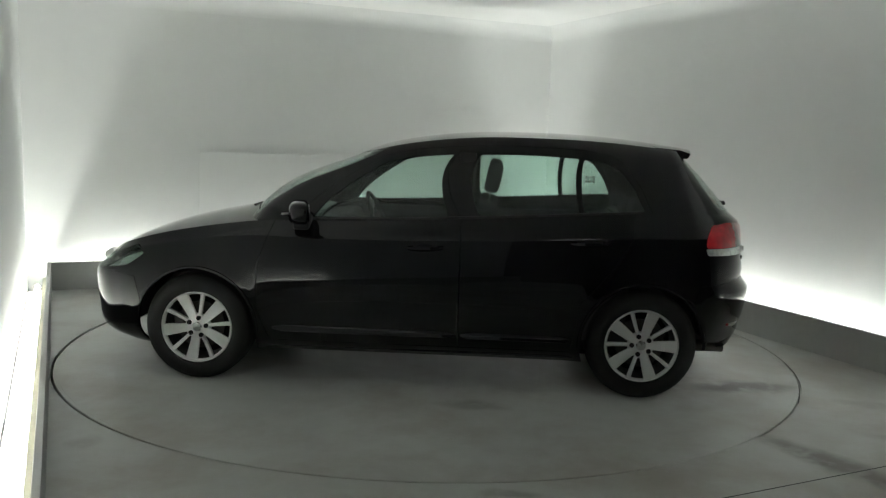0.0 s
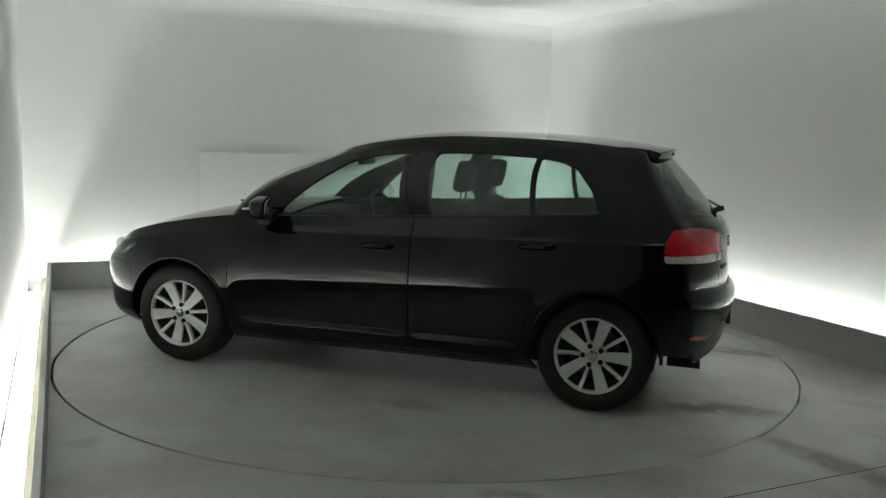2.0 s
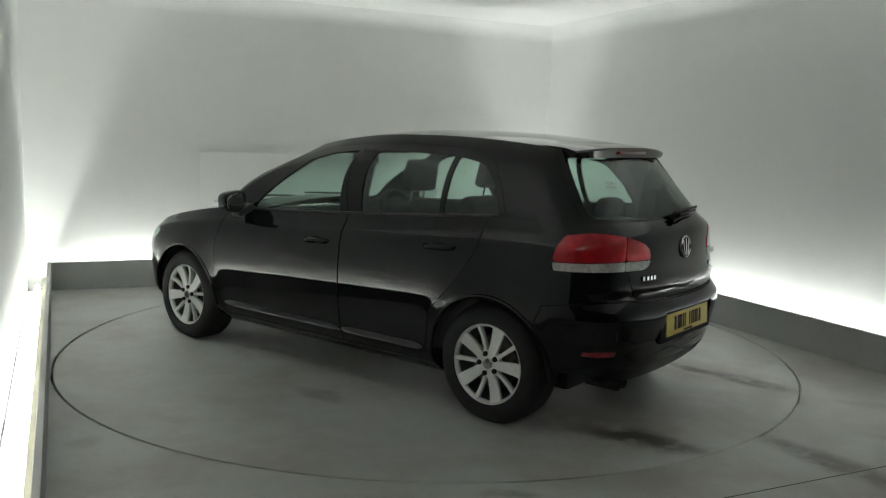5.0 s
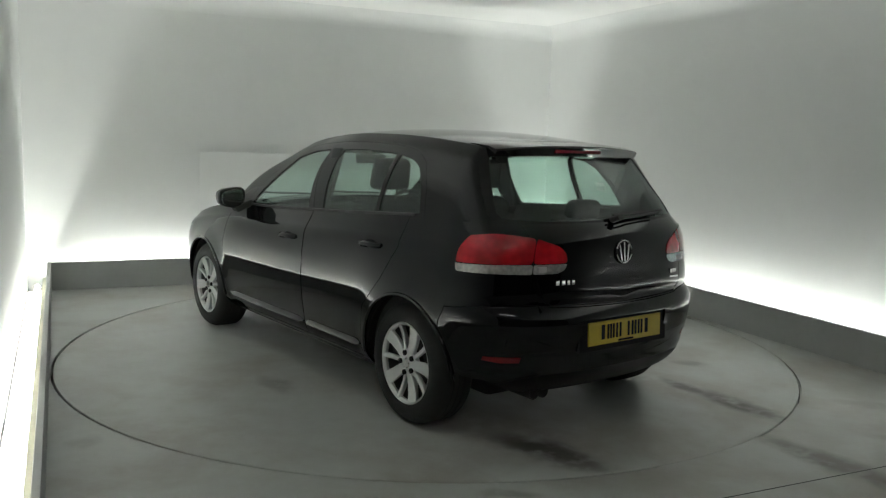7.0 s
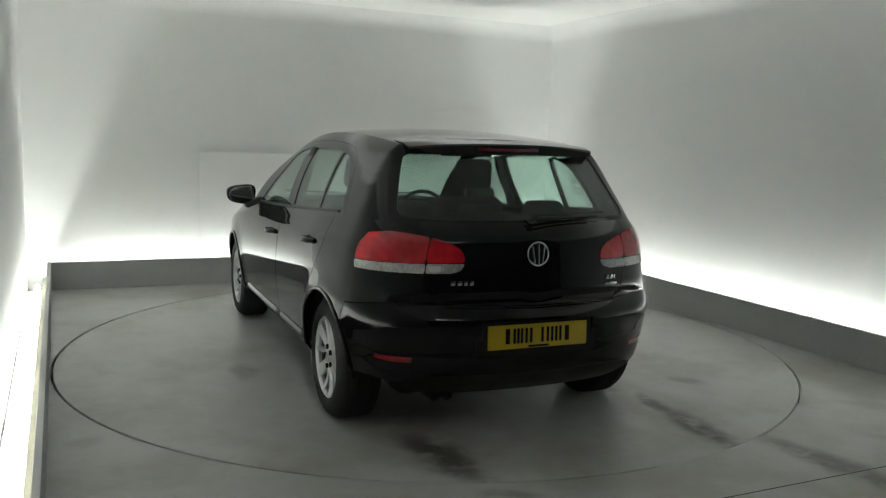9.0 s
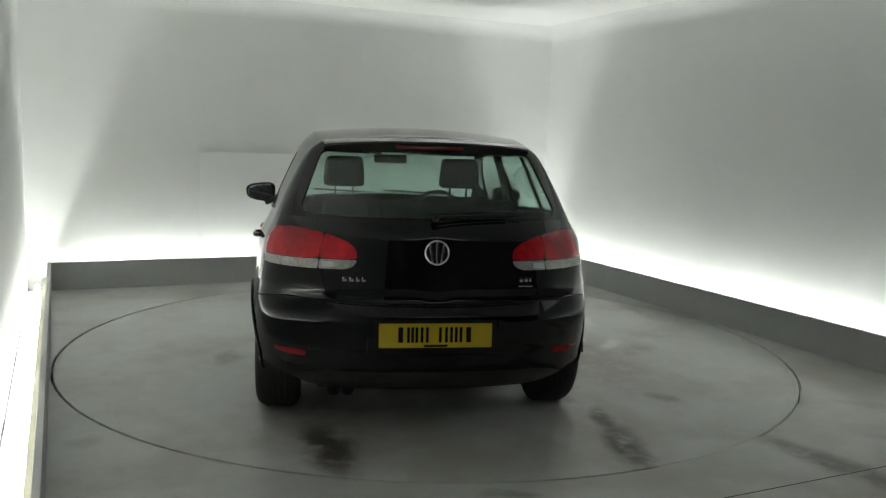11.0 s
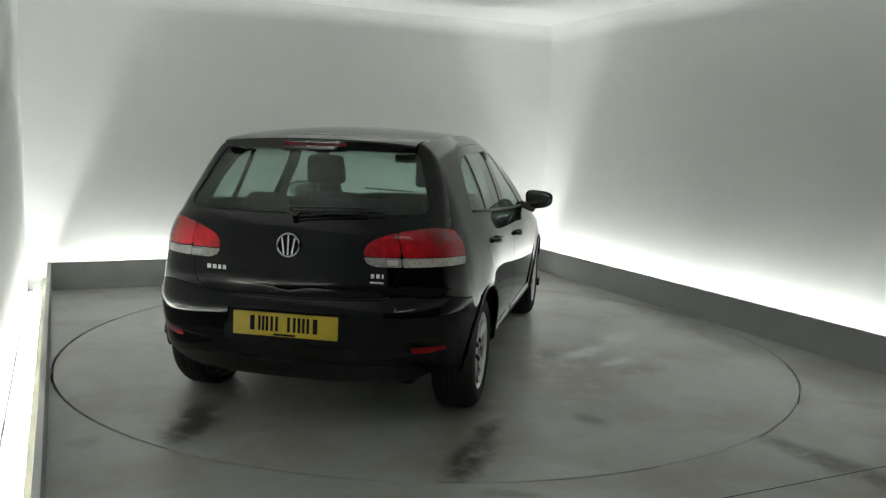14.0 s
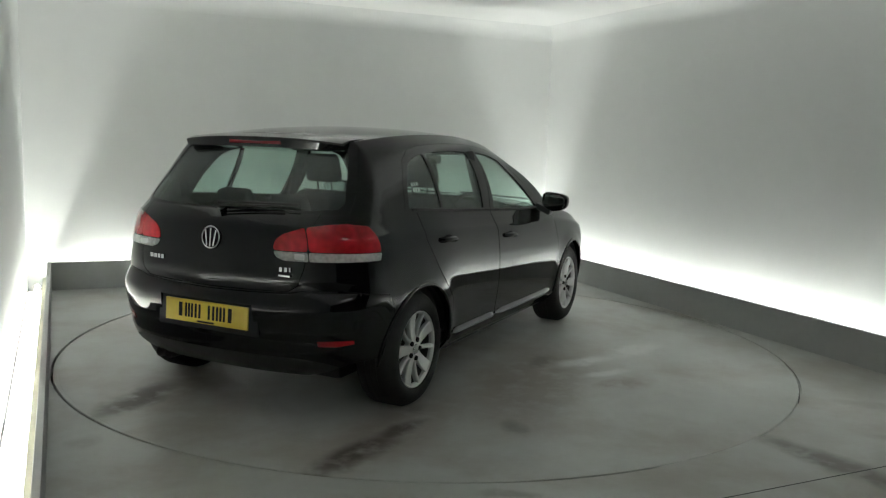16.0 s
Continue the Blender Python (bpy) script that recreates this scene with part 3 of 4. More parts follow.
def build_body(car):
    LX = lambda pts: [at_x("low", x, z) for x, z in pts]
    TX = lambda pts: [at_x("top", x, z) for x, z in pts]
    total = 2 * END_A + SIDE_A
    arch = lambda cx: [at_x("low", cx + ARCH_R * math.cos(a), HUB_Z + ARCH_R * math.sin(a)) for a in np.linspace(-0.42, math.pi + 0.42, 40)]
    LY = lambda pts: [at_y("low", y, z) for y, z in pts]
    split = at_y("low", 0.562, 0.9)[0]
    edge = lambda z, d: (split + d, float(row_of("low", -1.85, z)))
    red_in = LY([(0.380, 0.884), (0.390, 0.935), (0.43, 0.965)]) + [edge(1.0, -0.003), edge(0.882, -0.003)]
    clear_in = LY([(0.44, 0.836), (0.40, 0.850), (0.382, 0.880)]) + [edge(0.879, -0.003), edge(0.834, -0.003)]
    red_out = [edge(0.882, 0.003), edge(1.0, 0.003)] + LY([(0.64, 1.014), (0.71, 1.018)]) + LX([(-1.67, 1.005), (-1.64, 0.95), (-1.63, 0.878)])
    clear_out = [edge(0.834, 0.003), edge(0.879, 0.003)] + LX([(-1.63, 0.875), (-1.645, 0.838)])
    hatch = [at_y("low", y, z) for y, z in ((0.0, 1.062), (0.575, 1.062), (0.565, 0.92), (0.545, 0.80), (0.515, 0.715), (0.46, 0.682), (0.0, 0.672))]
    hatch[0], hatch[-1] = (-0.05, 1.0), (-0.05, hatch[-1][1])
    hatch[1] = (hatch[1][0], 1.0)
    bumper = [(-0.05, 0.1), (-0.05, hatch[-1][1] - 0.004)] + [at_y("low", y, z) for y, z in ((0.46, 0.678), (0.53, 0.69), (0.70, 0.70))] + LX([(-1.60, 0.665), (-1.575, 0.60), (-1.555, 0.40), (-1.54, 0.1)])
    fbump = LX([(1.60, 0.1), (1.62, 0.45), (1.66, 0.60), (1.80, 0.62)]) + [(total + 0.05, 0.62), (total + 0.05, 0.1)]
    fdoor = LX([(0.86, 0.25), (0.93, 0.45), (0.93, 0.70), (0.84, 0.955), (-0.239, 0.994), (-0.239, 0.25)])
    rdoor = LX([(-0.239, 0.25), (-0.239, 0.995), (-1.215, 1.055), (-1.205, 0.90), (-1.09, 0.72), (-0.93, 0.55), (-0.885, 0.25)])
    fdoor = [(x, 1.0 if v > 0.99 else v) for x, v in fdoor]
    rdoor = [(x, 1.0 if v > 0.99 else v) for x, v in rdoor]
    lamp = LX([(1.64, 0.785), (1.60, 0.735), (1.71, 0.660), (1.86, 0.635)]) + [at_y("low", y, z, True) for y, z in ((0.60, 0.63), (0.42, 0.635), (0.45, 0.675))] + LX([(1.86, 0.71), (1.75, 0.75)])
    reflector = [at_y("low", y, z) for y, z in ((0.61, 0.416), (0.61, 0.446), (0.69, 0.449), (0.76, 0.450), (0.76, 0.430), (0.69, 0.416))]
    valance = [(-0.05, 0.1), (-0.05, 0.35)] + [at_y("low", y, z) for y, z in ((0.5, 0.35), (0.62, 0.33))] + LX([(-1.66, 0.25), (-1.60, 0.1)])
    grille = [at_y("low", y, z, True) for y, z in ((0.40, 0.60), (0.40, 0.655))] + [(total + 0.05, 0.66), (total + 0.05, 0.58)]
    low = [("tailgate", hatch, 0.004), ("rear_bumper", bumper, 0.003), ("valance", valance, 0), ("front_bumper", fbump, 0.003),
           ("front_door", fdoor, 0.004), ("rear_door", rdoor, 0.004), ("headlamp", rounded(lamp, 0.02), 0.003), ("grille", grille, 0),
           ("reflector", reflector, 0.002), ("cut", [(-0.05, 0.462), (-0.05, 0.612)] + LY([(0.298, 0.612), (0.305, 0.462)]), 0), ("tail_red_inner", rounded(red_in, 0.02), 0), ("tail_clear_inner", rounded(clear_in, 0.012), 0),
           ("tail_red", rounded(red_out, 0.025), 0), ("tail_clear", rounded(clear_out, 0.012), 0),
           ("cut", [(-0.05, 0.1), (-0.05, 0.235)] + LY([(0.50, 0.24), (0.62, 0.275), (0.72, 0.325)]) + LX([(-1.68, 0.345), (-1.62, 0.33), (-1.55, 0.26), (-1.50, 0.1)]), 0),
           ("cut", arch(WHEEL_X), 0), ("cut", arch(-WHEEL_X), 0)]
    res = panels("low", 0.17, 1.0, low)
    collect("low", res, {"tailgate", "rear_bumper", "front_bumper", "valance", "grille"})

    fwin = TX([(0.62, 0.982), (0.40, 1.19), (0.22, 1.302), (0.03, 1.345), (-0.185, 1.365), (-0.165, 1.008)])
    rwin = TX([(-0.335, 1.02), (-0.335, 1.368), (-0.6, 1.374), (-0.905, 1.362), (-0.905, 1.052)])
    qwin = TX([(-0.935, 1.055), (-0.935, 1.360), (-1.06, 1.338), (-1.14, 1.30), (-1.22, 1.20), (-1.28, 1.072)])
    fframe = TX([(0.72, 0.957), (0.44, 1.215), (0.24, 1.338), (0.03, 1.385), (-0.239, 1.408), (-0.239, 0.99)])
    rframe = TX([(-0.239, 0.99), (-0.239, 1.41), (-0.6, 1.418), (-0.95, 1.405), (-1.09, 1.380), (-1.18, 1.325), (-1.26, 1.20), (-1.325, 1.058)])
    fframe = [(x, 0.0 if v < 0.05 else v) for x, v in fframe]
    rframe = [(x, 0.0 if v < 0.05 else v) for x, v in rframe]
    hglass = [at_y("top", y, z) for y, z in ((0.0, 1.072), (0.45, 1.074), (0.64, 1.085), (0.655, 1.12), (0.63, 1.18), (0.555, 1.345), (0.50, 1.372), (0.0, 1.376))]
    hglass[0], hglass[-1] = (-0.05, hglass[0][1]), (-0.05, hglass[-1][1])
    hframe = [(-0.05, -0.02), (at_y("top", 0.69, 1.07)[0], -0.02)] + [at_y("top", y, z) for y, z in ((0.685, 1.14), (0.61, 1.33), (0.56, 1.40))] + [(-0.05, 1.02)]
    wscreen = [at_y("top", y, z, True) for y, z in ((0.70, 0.99), (0.56, 1.34), (0.48, 1.365))] + [(total + 0.05, 0.96), (total + 0.05, 0.03)]
    top = [("tailgate", hframe, 0.004), ("front_door", fframe, 0.003), ("rear_door", rframe, 0.003), ("front_window", rounded(fwin, 0.035), 0), ("rear_window", rounded(rwin, 0.03), 0),
           ("quarter_window", rounded(qwin, 0.04), 0), ("rear_screen", hglass, 0), ("windscreen", rounded(wscreen, 0.04), 0)]
    res = panels("top", 0.0, 1.0, top)
    collect("top", res, {"tailgate", "rear_screen", "windscreen"})

    body = {}
    for key in sorted(SHEETS, key=lambda k: (k[0], k[1])):
        name, side = key
        if name == "body":
            build_sheet(key, "side_panel", M_PAINT, car, 0.014)
        elif name == "seam":
            build_sheet(key, "panel_gap", M_DARK, car, 0.002, -0.008)
        elif name in ("front_door", "rear_door"):
            body[key] = build_sheet(key, name, M_PAINT, car, 0.016)
        elif name in ("tailgate", "rear_bumper", "front_bumper"):
            body[key] = build_sheet(key, name, M_PAINT, car, 0.014)
    door = lambda n, s: body[(n, s)]
    for key in sorted(list(SHEETS), key=lambda k: (k[0], k[1])):
        name, side = key
        if name == "front_window":
            build_sheet(key, "window_pane", M_GLASS, door("front_door", side), 0.004, -0.003)
        elif name in ("rear_window", "quarter_window"):
            build_sheet(key, "window_pane", M_DARKGLASS, door("rear_door", side), 0.004, -0.003)
        elif name == "rear_screen":
            build_sheet(key, "rear_screen", M_DARKGLASS, body[("tailgate", 0)], 0.004, -0.003, "dark tinted rear screen")
        elif name == "windscreen":
            build_sheet(key, "windscreen", M_GLASS, car, 0.004, -0.002)
        elif name == "valance":
            build_sheet(key, "valance", M_TRIM, body[("rear_bumper", 0)], 0.012, 0.0, "matt black lower valance")
        elif name == "grille":
            build_sheet(key, "grille", M_TRIM, body[("front_bumper", 0)], 0.012, -0.004)
        elif name == "reflector":
            build_sheet(key, "reflector", M_REFL, body[("rear_bumper", 0)], 0.008, 0.002, "narrow red bumper reflector")
        elif name == "headlamp":
            SHEETS["bucket", side] = list(SHEETS[key])
            lens = build_sheet(key, "headlamp", M_GLASS, car, 0.003, 0.001, "clear headlamp over a silver bucket")
            build_sheet(("bucket", side), "lamp_bucket", M_BUCKET, lens, 0.01, -0.055)
            for y, z, r in ((0.69, 0.695, 0.042), (0.55, 0.668, 0.036)):
                p = surface("low", *at_y("low", y, z, True))
                bm = bmesh.new()
                bmesh.ops.create_uvsphere(bm, u_segments=20, v_segments=12, radius=r, matrix=Matrix.Translation((p[0] - 0.052, side * (p[1] - 0.022), z)))
                part("projector", bm, M_CHROME, lens, "round chrome projector")
    for side in (1, -1):
        for red, clr, where in (("tail_red", "tail_clear", car), ("tail_red_inner", "tail_clear_inner", body[("tailgate", 0)])):
            if (red, side) in SHEETS:
                lampset = build_sheet((red, side), "tail_lamp", M_RED, where, 0.03, 0.004, "red tail lamp with a clear lower strip")
                if (clr, side) in SHEETS and where is car:
                    build_sheet((clr, side), "clear_strip", M_CLEAR, lampset, 0.03, 0.004, "clear lower strip")
                elif (clr, side) in SHEETS:
                    build_sheet((clr, side), "clear_strip", M_CLEAR, where, 0.03, 0.004, "clear lower strip")
    return body


def cap(ring, xs, edge_z, crown, name, parent):
    """Roof or bonnet: spans the upper edge of a ring from side to side."""
    verts, rows = [], []
    n = 20
    wide = 0.56 if ring == "top" else 0.75
    for x in xs:
        a, v = at_edge(ring, x)
        w = float(surface(ring, a, v)[1])
        xx = float(surface(ring, a, v)[0])
        z0 = float(surface(ring, a, v)[2])
        row = []
        for j in range(n + 1):
            s = -1 + 2 * j / n
            s = math.sin(s * math.pi / 2)
            verts.append((xx, w * s, z0 + crown(x) * min(1, w / wide) ** 2 * (1 - s * s)))
            row.append(len(verts) - 1)
        rows.append(row)
    faces = []
    for i in range(len(rows) - 1):
        for j in range(n):
            faces.append((rows[i][j], rows[i + 1][j], rows[i + 1][j + 1], rows[i][j + 1]))
    m = len(verts)
    verts += [(x, y, z - 0.02) for x, y, z in verts]
    faces += [tuple(i + m for i in f[::-1]) for f in faces]
    bm = bmesh.new()
    vs = [bm.verts.new(v) for v in verts]
    for f in faces:
        try:
            bm.faces.new([vs[i] for i in f])
        except ValueError:
            pass
    edges = [e for e in bm.edges if len(e.link_faces) == 1]
    bmesh.ops.remove_doubles(bm, verts=bm.verts[:], dist=0.0005)
    return part(name, bm, M_PAINT, parent)


def at_edge(ring, x):
    xr, xs, xf, w, _, _ = [float(k) for k in ring_shape(ring, 1.0)]
    if x < XS_REAR:
        s = min(1.0, (XS_REAR - x) / (XS_REAR - xr))
        return END_A * (1 - math.asin(s ** (EXPO / 2)) / (math.pi / 2)), 1.0
    if x > xs:
        s = min(1.0, (x - xs) / (xf - xs))
        return END_A + SIDE_A + END_A * math.asin(s ** 1.3) / (math.pi / 2), 1.0
    return END_A + SIDE_A * (x - XS_REAR) / (xs - XS_REAR), 1.0


def wheel(car, x, side, spin, rear):
    hub_y = (0.847 if rear else 0.866) * side
    w = new("wheel")
    w.parent = car
    w.matrix_basis = Matrix.Translation((x, hub_y, HUB_Z)) @ pose(0, 0, 0, 0, 0, 0 if side > 0 else 180) @ pose(0, 0, 0, 0, spin, 0)
    # local: y points outwards, 0 at the face of the hub cap
    bm = bmesh.new()
    prof = [(0.205, -0.012), (0.215, 0.004), (0.232, 0.010), (0.262, 0.008), (0.288, -0.004), (0.303, -0.022), (0.309, -0.036), (0.309, -0.038), (0.315, -0.046), (0.3155, -0.075),
            (0.311, -0.079), (0.3155, -0.083), (0.316, -0.108), (0.311, -0.112), (0.316, -0.116), (0.3155, -0.142), (0.311, -0.146), (0.3155, -0.15),
            (0.315, -0.182), (0.305, -0.2), (0.26, -0.222), (0.205, -0.21)]
    lathe(bm, prof, 72)
    part("tyre", bm, M_RUBBER, w, "black road tyre")
    bm = bmesh.new()
    lathe(bm, [(0.2, -0.006), (0.206, 0.0), (0.212, -0.004), (0.213, -0.016), (0.206, -0.03), (0.196, -0.032), (0.194, -0.016)], 72)
    rim = part("rim", bm, M_ALLOY, w, "silver alloy rim with ten spokes")
    bm = bmesh.new()
    lathe(bm, [(0.206, -0.031), (0.192, -0.05), (0.188, -0.15), (0.2, -0.2), (0.195, -0.2), (0.182, -0.15), (0.186, -0.05), (0.195, -0.0325)], 72)
    part("barrel", bm, M_BARREL, rim, "wheel barrel darkened to shade the spoke gaps")
    for i in range(10):
        wide = i % 2 == 0
        a = radians(36 * i)
        w0, w1 = (0.024, 0.037) if wide else (0.009, 0.0125)
        bm = bmesh.new()
        stations = ((0.05, -0.016, w0), (0.10, -0.020, w0 + (w1 - w0) * 0.35), (0.155, -0.016, w0 + (w1 - w0) * 0.75), (0.199, -0.006, w1))
        rings = []
        for r, y, hw in stations:
            rings.append([bm.verts.new((r, y, -hw + 0.004)), bm.verts.new((r, y - 0.005, -hw)), bm.verts.new((r, y - 0.026, -hw * 0.8)),
                          bm.verts.new((r, y - 0.026, hw * 0.8)), bm.verts.new((r, y - 0.005, hw)), bm.verts.new((r, y, hw - 0.004)),
                          bm.verts.new((r, y - (0.003 if wide else -0.001), 0))])
        for p, q in zip(rings, rings[1:]):
            for j in range(7):
                k = (j + 1) % 7
                bm.faces.new((p[j], p[k], q[k], q[j]))
        bm.faces.new(rings[0])
        bm.faces.new(rings[-1])
        bm.transform(Matrix.Rotation(-a, 4, "Y"))
        part("spoke", bm, M_ALLOY, rim)
    bm = bmesh.new()
    lathe(bm, [(0.0001, -0.012), (0.028, -0.012), (0.032, -0.016), (0.055, -0.017), (0.074, -0.022), (0.076, -0.045), (0.0001, -0.045)], 40, closed=False)
    part("hub", bm, M_ALLOY, rim)
    bm = bmesh.new()
    lathe(bm, [(0.0001, -0.004), (0.024, -0.006), (0.028, -0.012), (0.0001, -0.013)], 32, closed=False)
    part("hub_cap", bm, M_CHROME, rim, "round chrome hub cap")
    # bolt recesses as near-black discs, their shade put into the colour
    for i in range(5):
        a = radians(72 * i + 36)
        bm = bmesh.new()
        cylinder(bm, 0.0135, 0.0135, 0.012, Matrix.Translation((0.053 * math.cos(a), -0.014, 0.053 * math.sin(a))) @ pose(0, 0, 0, 90), 12)
        part("shaded_bolt_recess", bm, M_DARK, rim)
    bm = bmesh.new()
    lathe(bm, [(0.0001, -0.06), (0.06, -0.06), (0.065, -0.075), (0.14, -0.075), (0.14, -0.095), (0.0001, -0.095)], 48, closed=False)
    part("brake_disc", bm, M_STEEL, w, "grey steel brake disc")
    bm = bmesh.new()
    box(bm, (0.06, 0.06, 0.13), pose(0.12 if not rear else -0.12, -0.085, 0.02), 0.012)
    part("brake_caliper", bm, M_STEEL, w)
    bm = bmesh.new()
    lathe(bm, [(0.0001, -0.17), (0.19, -0.17), (0.19, -0.18), (0.0001, -0.18)], 40, closed=False)
    part("back_plate", bm, M_DARK, w)
    return w


def arch_lip(car, cx, side):
    """The rolled edge round a wheel opening."""
    bm = bmesh.new()
    prev = None
    for i in range(41):
        a = -0.05 + (math.pi + 0.1) * i / 40
        z = HUB_Z + (ARCH_R + 0.004) * math.sin(a)
        x = cx + (ARCH_R + 0.004) * math.cos(a)
        p = surface("low", *at_x("low", x, z))
        ring = []
        for k in range(8):
            b = 2 * math.pi * k / 8
            r = ARCH_R + 0.006 + 0.010 * math.cos(b)
            ring.append(bm.verts.new((cx + r * math.cos(a), side * (p[1] + 0.001 + 0.008 * math.sin(b)), HUB_Z + r * math.sin(a))))
        if prev:
            for j in range(8):
                bm.faces.new((prev[j], prev[(j + 1) % 8], ring[(j + 1) % 8], ring[j]))
        else:
            bm.faces.new(ring)
        prev = ring
    bm.faces.new(prev)
    part("arch_lip", bm, M_PAINT, car, "gloss black wheel arch lip")


def seat(car, x, y, name, width, top_z, lean):
    s = new(name)
    s.parent = car
    s.matrix_basis = Matrix.Translation((x, y, 0))
    bm = bmesh.new()
    box(bm, (0.50, width, 0.16), pose(0.22, 0, 0.46, 0, -8, 0), 0.05, 3)
    part("seat_cushion", bm, M_CLOTH, s)
    h = top_z - 0.46
    bm = bmesh.new()
    box(bm, (0.13, width, h), Matrix.Translation((0, 0, 0.46)) @ pose(0, 0, 0, 0, -lean, 0) @ Matrix.Translation((0, 0, h / 2)), 0.05, 3)
    for v in bm.verts:
        k = (v.co.z - 0.46) / h
        v.co.y *= 1 - 0.26 * max(0, k - 0.45) ** 1.2
    part("backrest", bm, M_CLOTH, s)
    return s


def headrest(s, x, y, z, w, h):
    bm = bmesh.new()
    box(bm, (0.09, w, h), pose(x, y, z, 0, -12, 0), 0.04, 3)
    for v in bm.verts:
        v.co.y = y + (v.co.y - y) * (1 - 0.12 * (v.co.z - z) / h)
    part("headrest", bm, M_CLOTH, s)
    for dy in (-0.055, 0.055):
        bm = bmesh.new()
        cylinder(bm, 0.006, 0.006, 0.14, pose(x + 0.02, y + dy, z - h / 2 - 0.03, 0, -12, 0), 8)
        part("headrest_post", bm, M_CHROME, s)


def build_cabin(car):
    for y in (0.37, -0.37):
        s = seat(car, -0.18, y, "front_seat", 0.50, 1.10, 20)
        headrest(s, -0.235, 0, 1.225, 0.25, 0.19)
    s = seat(car, -1.02, 0.0, "rear_seat", 1.26, 1.02, 24)
    for y in (0.40, 0.0, -0.40):
        headrest(s, -0.27, y, 1.065 if y else 1.045, 0.24, 0.11)
    # floor pan, inner wheel housings, dashboard and load cover
    bm = bmesh.new()
    box(bm, (3.2, 1.1, 0.16), pose(0, 0, 0.25), 0.03)
    box(bm, (1.84, 1.56, 0.06), pose(0, 0, 0.23), 0.02)
    box(bm, (0.36, 1.0, 0.18), pose(-1.64, 0, 0.37), 0.04)
    part("floor_pan", bm, M_TRIM, car)
    for cx in (WHEEL_X, -WHEEL_X):
        for side in (1, -1):
            bm = bmesh.new()
            n = 24
            prev = None
            for i in range(n + 1):
                a = 0.12 + (math.pi - 0.24) * i / n
                r = ARCH_R + 0.006
                ring = [bm.verts.new((cx + r * math.cos(a), side * yy, HUB_Z + r * math.sin(a))) for yy in (0.845, 0.56)]
                ring.append(bm.verts.new((cx, side * 0.56, HUB_Z)))
                if prev:
                    bm.faces.new((prev[0], ring[0], ring[1], prev[1]))
                    bm.faces.new((prev[1], ring[1], ring[2], prev[2]))
                prev = ring
            bmesh.ops.remove_doubles(bm, verts=bm.verts[:], dist=0.0005)
            part("wheel_housing", bm, M_TRIM, car)
    bm = bmesh.new()
    box(bm, (0.50, 1.44, 0.30), pose(0.72, 0, 0.80, 0, 6, 0), 0.06, 3)
    box(bm, (0.22, 0.40, 0.09), pose(0.56, -0.37, 0.95, 0, 8, 0), 0.04, 3)
    box(bm, (0.9, 0.20, 0.22), pose(0.25, 0, 0.45), 0.04, 2)
    part("dashboard", bm, M_CABIN, car, "dark plastic dashboard")
    bm = bmesh.new()
    box(bm, (0.58, 1.16, 0.02), pose(-1.52, 0, 0.985), 0.008)
    part("load_cover", bm, M_CABIN, car)
    bm = bmesh.new()
    lathe(bm, [(0.185 + 0.015 * math.cos(a), 0.015 * math.sin(a)) for a in np.linspace(0, 2 * math.pi, 9)[:-1]], 40, pose(0.40, -0.37, 0.88, 0, 0, 0) @ pose(0, 0, 0, 0, 0, 90) @ pose(0, 0, 0, 24, 0, 0))
    wheel_hub = part("steering_wheel", bm, M_CABIN, car)
    bm = bmesh.new()
    box(bm, (0.30, 0.03, 0.05), pose(0.42, -0.37, 0.875, 0, 0, 0) @ pose(0, 0, 0, 0, 0, 90), 0.012)
    box(bm, (0.12, 0.05, 0.14), pose(0.43, -0.37, 0.86) @ pose(0, 0, 0, 0, 0, 90), 0.02)
    part("steering_boss", bm, M_CABIN, wheel_hub)
    bm = bmesh.new()
    box(bm, (0.03, 0.24, 0.062), pose(0.40, 0, 1.288, 0, 8, 0), 0.012, 3)
    box(bm, (0.06, 0.03, 0.05), pose(0.43, 0, 1.325, 0, 20, 0), 0.008)
    inner = part("inner_mirror", bm, M_CABIN, car, "dark interior mirror")
    for side in (1, -1):   # inner door trims below the belt
        bm = bmesh.new()
        box(bm, (2.0, 0.05, 0.62), pose(-0.2, side * 0.775, 0.63), 0.02)
        part("door_trim", bm, M_CABIN, car)
        bm = bmesh.new()
        box(bm, (0.10, 0.03, 0.40), pose(-0.26, side * 0.70, 1.18, side * 17, 0, 0), 0.01)
        part("pillar_trim", bm, M_CABIN, car)
    bm = bmesh.new()
    box(bm, (1.15, 0.9, 0.02), pose(-0.68, 0, 1.432), 0.008)
    part("headliner", bm, M_CABIN, car)


